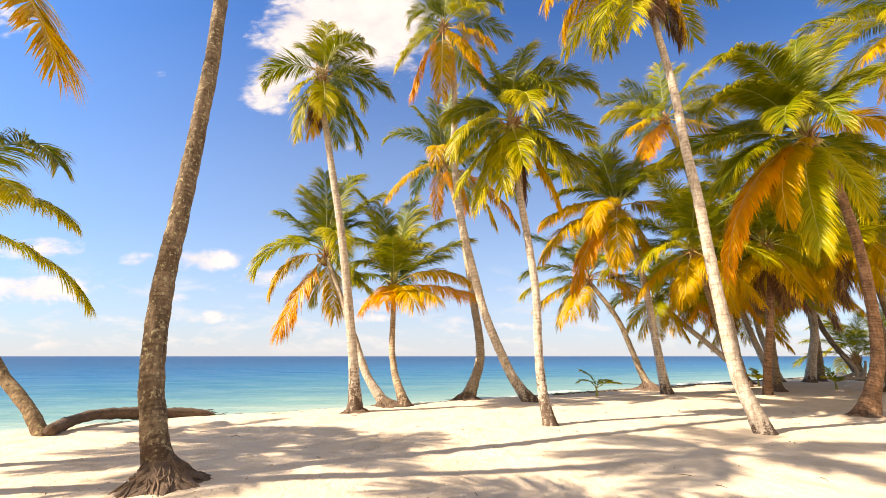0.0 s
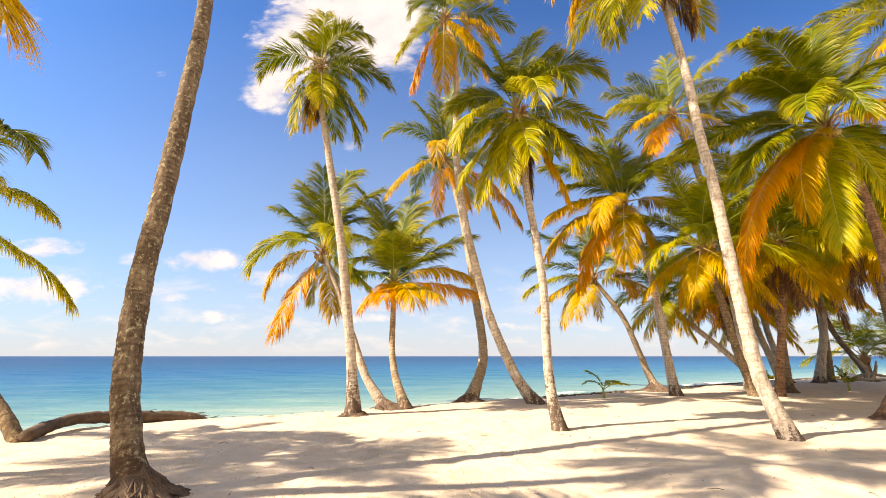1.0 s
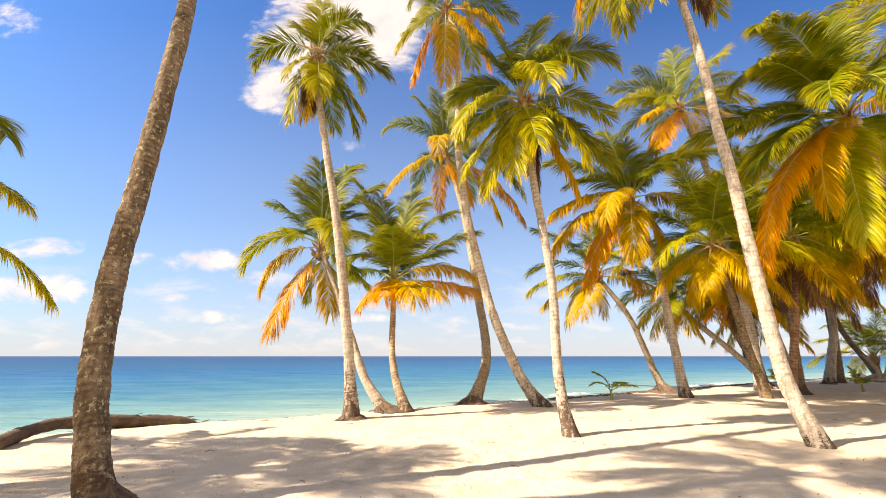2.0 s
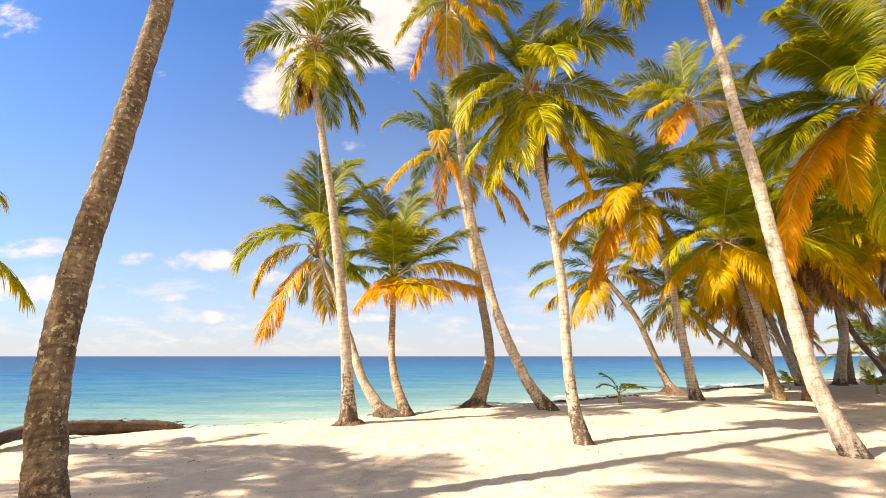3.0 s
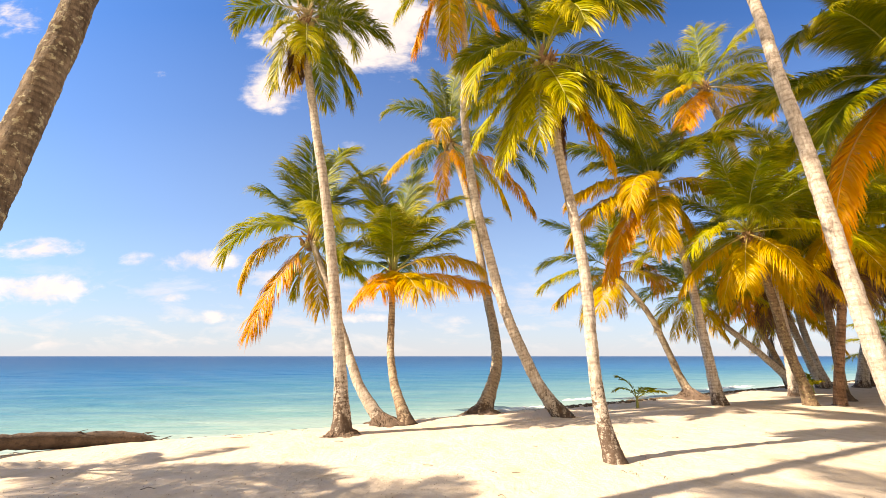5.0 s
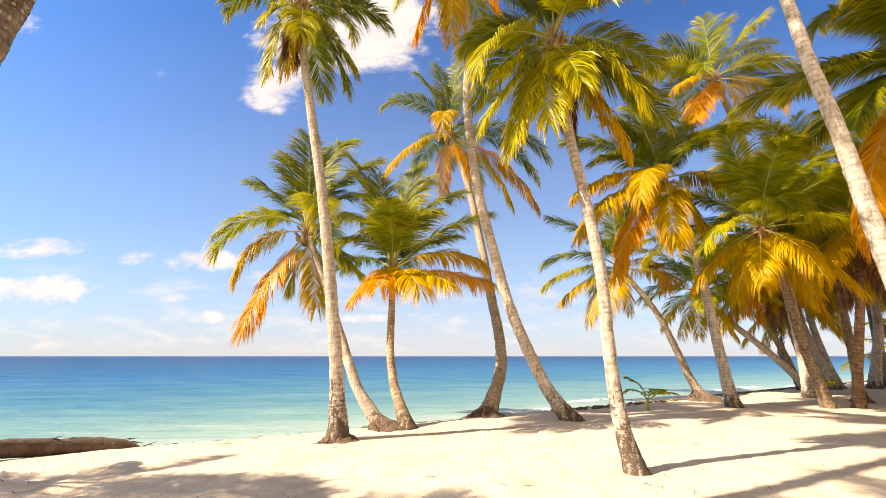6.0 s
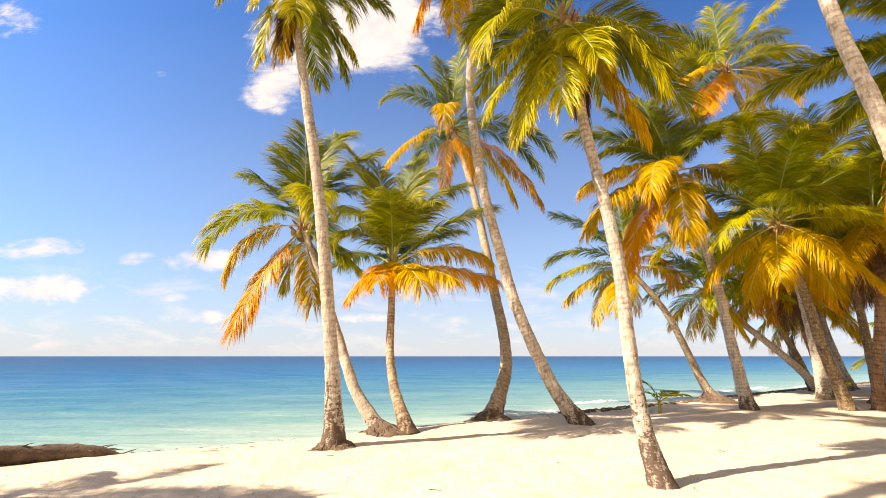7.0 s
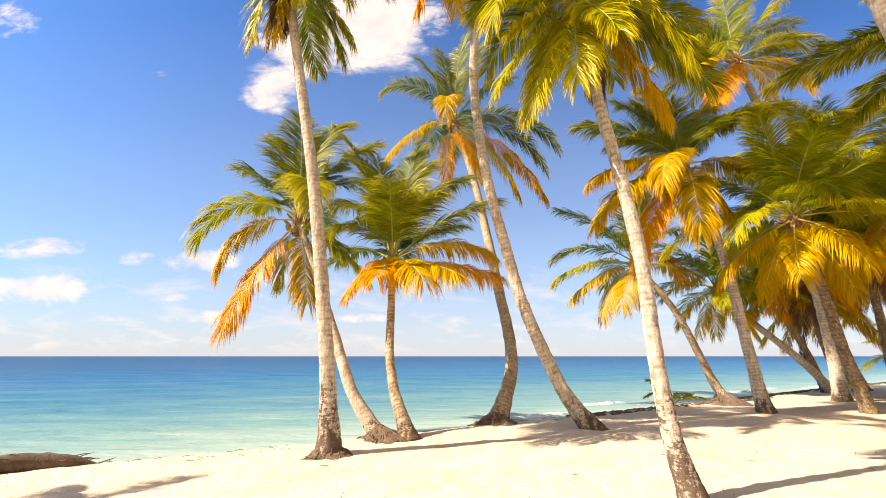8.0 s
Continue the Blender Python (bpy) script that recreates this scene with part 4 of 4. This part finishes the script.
palm("tall coconut palm whose shadow crosses the trodden sand", [(-9.5, 5.0, -0.1), (-9.0, 4.75, 5.0), (-8.6, 4.4, 9.0), (-8.5, 4.5, 12.0)],
     0.16, 0.12, "grey", auto_fronds(35, 15, 2.5, "y", 0), 35, pairs=90)

# ---- fallen trunk, driftwood, seedling, hull ----


def log_thing(name, label, category, points, radii, mat, seed, stubs=0, shag=0):
    rng = np.random.default_rng(seed)
    o = np.array(points[0], float)
    path, s = spline([np.array(q) - o for q in points], 40)
    r = np.interp(np.linspace(0, 1, 40), np.linspace(0, 1, len(radii)), radii)
    r = r * (1 + 0.06 * np.sin(s * 23) + 0.05 * rng.normal(0, 1, 40))
    pieces = [tube(path, r, 14, 0.28, seed)]
    for i in range(stubs):
        k = rng.integers(6, 38)
        a = rng.uniform(0.2, 2.9)
        d = np.array([math.cos(a) * 0.5, math.sin(a) * 0.3, rng.uniform(0.1, 0.5)])
        pieces.append(tube([path[k], path[k] + d * 0.4 * r[k] * 6, path[k] + d * r[k] * 6], [r[k] * 0.3, r[k] * 0.22, r[k] * 0.08], 6))
    for i in range(shag):
        k = rng.integers(24, 39)
        a = rng.uniform(0.1, 3.0)
        q = path[k] + np.array([0.4 * math.cos(a), -math.cos(a), math.sin(a)]) * r[k] * 0.95
        d = np.array([0.8, 0.45, rng.uniform(-0.1, 0.45)]) * rng.uniform(0.08, 0.3)
        pieces.append(tube([q, q + d * 0.5, q + d + [0, 0, -0.02]], [0.012, 0.008, 0.003], 4))
    ob = new(name, mesh_of(name, *joined(pieces), [mat]))
    ob.location = o
    return tagged(ob, label, category)


log_thing("fallen_trunk", "fallen grey-brown palm trunk lying at the water's edge", "log", [(-8.7, 9.7, 0.0), (-8.95, 10.5, 0.08), (-9.0, 11.2, 0.14), (-8.6, 11.9, 0.09), (-7.9, 12.55, -0.01), (-7.3, 13.0, -0.08), (-6.65, 13.35, -0.3)], [0.13, 0.135, 0.14, 0.15, 0.14, 0.16, 0.05], LOGWOOD, 41, 0, 22)
for i, pts in enumerate([[(25.0, 27.2, 0.12), (26.5, 27.6, 0.2), (28.0, 27.5, 0.16)], [(26.8, 28.4, 0.2), (28.2, 28.8, 0.45), (29.8, 28.8, 0.25)], [(27.5, 27.0, 0.1), (29.0, 26.8, 0.15), (30.8, 27.2, 0.12)],
                         [(27.2, 28.0, 0.1), (27.5, 28.2, 0.8), (27.0, 28.4, 1.7)], [(27.6, 28.1, 0.1), (28.2, 28.3, 0.7), (28.3, 28.2, 1.3)]]):
    tagged(log_thing("driftwood", "bleached driftwood limb lying on shaded sand", "driftwood", pts, [0.12, 0.1, 0.05], DRIFT, 50 + i, 4), group="driftwood under the grove")


def hull_thing():
    L, B, H, rows, cols = 2.0, 0.45, 0.5, 12, 9
    vs, fs = [], []
    for i in range(rows):
        t = i / (rows - 1)
        wdt = B * math.sin(math.pi * min(1, 0.12 + t * 0.7)) ** 0.6
        for j in range(cols):
            a = math.pi * j / (cols - 1)
            vs.append(((t - 0.5) * L, -math.cos(a) * wdt, math.sin(a) ** 0.8 * H * (0.6 + 0.4 * math.sin(math.pi * t))))
    for i in range(rows - 1):
        for j in range(cols - 1):
            q = i * cols + j
            fs.append((q, q + 1, q + cols + 1, q + cols))
    fs += [tuple(range(cols))[::-1], tuple((rows - 1) * cols + j for j in range(cols))]
    ob = tagged(new("white_boat", mesh_of("white_boat", vs, fs, [HULL])), "small white upturned hull lying beyond the driftwood", "boat")
    ob.matrix_basis = pose(31.2, 33.2, float(ground_z(31.2, 33.2)) - 0.02, 8, 6, 25)


hull_thing()


def seedling(x, y, label, leaves, seed):
    rng = np.random.default_rng(seed)
    root = thing("palm_seedling", pose(x, y, float(ground_z(x, y)) - 0.02), label, "seedling")
    part("stem", mesh_of("stem", *tube([(0, 0, 0), (0.01, 0, 0.2), (0, 0, 0.42)], [0.06, 0.05, 0.03], 8, 0.1, seed), [STALK["g"]]), root)
    for az, rise, length, bend, kind in leaves:
        part("frond", frond_mesh(rng, length, rise, bend, kind, 20, 0.36, 0.5, 3.2), root, LEAF_WORDS[kind], pose(0, 0, 0.34, 0, 0, az))


seedling(6.8, 19.0, "young coconut seedling with a few arching fronds in the sand", [(180, 66, 0.95, 95, "g"), (150, 82, 1.0, 60, "g"), (20, 58, 1.05, 85, "g"), (5, 34, 1.15, 45, "l")], 61)
seedling(18.2, 24.6, "small green seedling among beach wrack", [(190, 60, 0.7, 70, "l"), (20, 55, 0.7, 70, "l"), (90, 80, 0.7, 30, "g"), (280, 60, 0.6, 60, "l")], 62)
seedling(20.6, 22.4, "small green seedling in the shade of the grove", [(190, 60, 0.8, 70, "l"), (20, 55, 0.8, 70, "g"), (90, 80, 0.9, 30, "g")], 63)

# ---- beach wrack, litter, pebbles, foam ----


def scatter(name, label, category, count, seed, where, shape, mat):
    rng = np.random.default_rng(seed)
    pieces = []
    for i in range(count):
        x, y = where(rng)
        pieces.append(shape(rng, x, y, float(ground_z(x, y))))
    ob = tagged(new(name, mesh_of(name, *joined(pieces), [mat], smooth_shade=False)), label, category, kind="stuff")
    return ob


def twig(rng, x, y, z):
    a, L = rng.uniform(0, 6.28), rng.uniform(0.05, 0.22)
    d = np.array([math.cos(a), math.sin(a), 0]) * L
    p0 = np.array([x, y, z + 0.01])
    return tube([p0, p0 + d * 0.5 + [0, 0, rng.uniform(0.0, 0.03)], p0 + d], [0.006, 0.005, 0.003], 4)


def lump(rng, x, y, z):
    b = bmesh.new()
    bmesh.ops.create_icosphere(b, subdivisions=1, radius=1.0)
    v = np.array([tuple(q.co) for q in b.verts])
    f = [tuple(q.index for q in fc.verts) for fc in b.faces]
    b.free()
    s = rng.uniform(0.02, 0.075)
    v = v * rng.uniform(0.7, 1.3, v.shape) * np.array([s * 1.4, s, s * 0.6])
    return v + [x, y, z + s * 0.2], f


def leaf_bit(rng, x, y, z):
    a, L = rng.uniform(0, 6.28), rng.uniform(0.012, 0.045)
    d, e = np.array([math.cos(a), math.sin(a), 0]), np.array([-math.sin(a), math.cos(a), 0])
    p0 = np.array([x, y, z + 0.02])
    return np.array([p0 - d * L, p0 - e * L * 0.3 + [0, 0, 0.02], p0 + d * L + [0, 0, 0.01], p0 + e * L * 0.3 + [0, 0, 0.025]]), [(0, 1, 2, 3)]


def crumb(rng, x, y, z):
    v, f = lump(rng, 0.0, 0.0, 0.0)
    v = v - v.mean(0)
    return v * (rng.uniform(0.003, 0.010) / max(np.abs(v).max(), 1e-6)) + [x, y, z + 0.006], f


def by_shore(lo, hi, a, b):
    def place(rng):
        x = rng.uniform(lo, hi)
        return x, float(np.interp(x, SX, SY)) - rng.uniform(a, b) / 0.84
    return place


def on_sand(x0, x1, y0, y1):
    return lambda rng: (rng.uniform(x0, x1), rng.uniform(y0, y1))


scatter("beach_wrack", "dark seaweed and coral rubble along the top of the beach", "seaweed", 1500, 71, by_shore(3.5, 34, 0.9, 2.2), lump, WRACK)
scatter("wrack_twigs", "thin dark twigs and weed along the waterline", "twigs", 420, 72, by_shore(-9, 34, 0.5, 2.2), twig, WRACK)
scatter("leaf_litter", "brown leaf scraps scattered over the sand", "leaf litter", 240, 73, on_sand(-9, 16, 4, 15), leaf_bit, FIBRE)
scatter("sand_twigs", "small twigs scattered over the sand", "twigs", 60, 74, on_sand(-8, 15, 4, 14), twig, WRACK)
scatter("grove_litter", "brown litter and husks on the shaded grove floor", "leaf litter", 160, 75, on_sand(14, 34, 17, 27), leaf_bit, FIBRE)


scatter("husk_crumbs", "fine brown husk crumbs strewn over trodden sand", "leaf litter", 1100, 76, on_sand(-6.5, 0.5, 5.6, 10.6), crumb, FIBRE)


def foam(name, x0, x1, off0, off1, seed, high=0.15):
    """A low ragged ridge of broken water along the shore."""
    rng = np.random.default_rng(seed)
    n_, m_ = 70, 7
    vs, fs = [], []
    for i in range(n_):
        t = i / (n_ - 1)
        x = x0 + (x1 - x0) * t
        ys_ = float(np.interp(x, SX, SY))
        fade = math.sin(math.pi * t) ** 0.5
        for j in range(m_):
            q = j / (m_ - 1)
            o = off0 + (off1 - off0) * (0.5 + (q - 0.5) * fade * (0.7 + 0.6 * noise.noise((x * 1.7, j * 0.6, seed))))
            vs.append((x, ys_ + o, SEA - 0.03 + high * fade * math.sin(math.pi * q) * (0.7 + 0.8 * noise.noise((x * 3.1, q * 3, seed + 5)))))
    for i in range(n_ - 1):
        for j in range(m_ - 1):
            k = i * m_ + j
            fs.append((k, k + m_, k + m_ + 1, k + 1))
    tagged(new(name, mesh_of(name, vs, fs, [m_foam])), "white foam of a small wave breaking at the shore", "foam", kind="stuff")


foam("wave_foam", 1.5, 4.7, 0.7, 1.8, 81, 0.14)
foam("wave_foam", 5.6, 8.8, 2.4, 3.5, 85, 0.12)
foam("wave_foam", 8.5, 12.5, 1.4, 2.0, 82, 0.1)
foam("wave_foam", 17.0, 24.0, 2.0, 3.4, 83)
foam("wave_foam", 25.0, 34.0, 0.8, 2.2, 84)
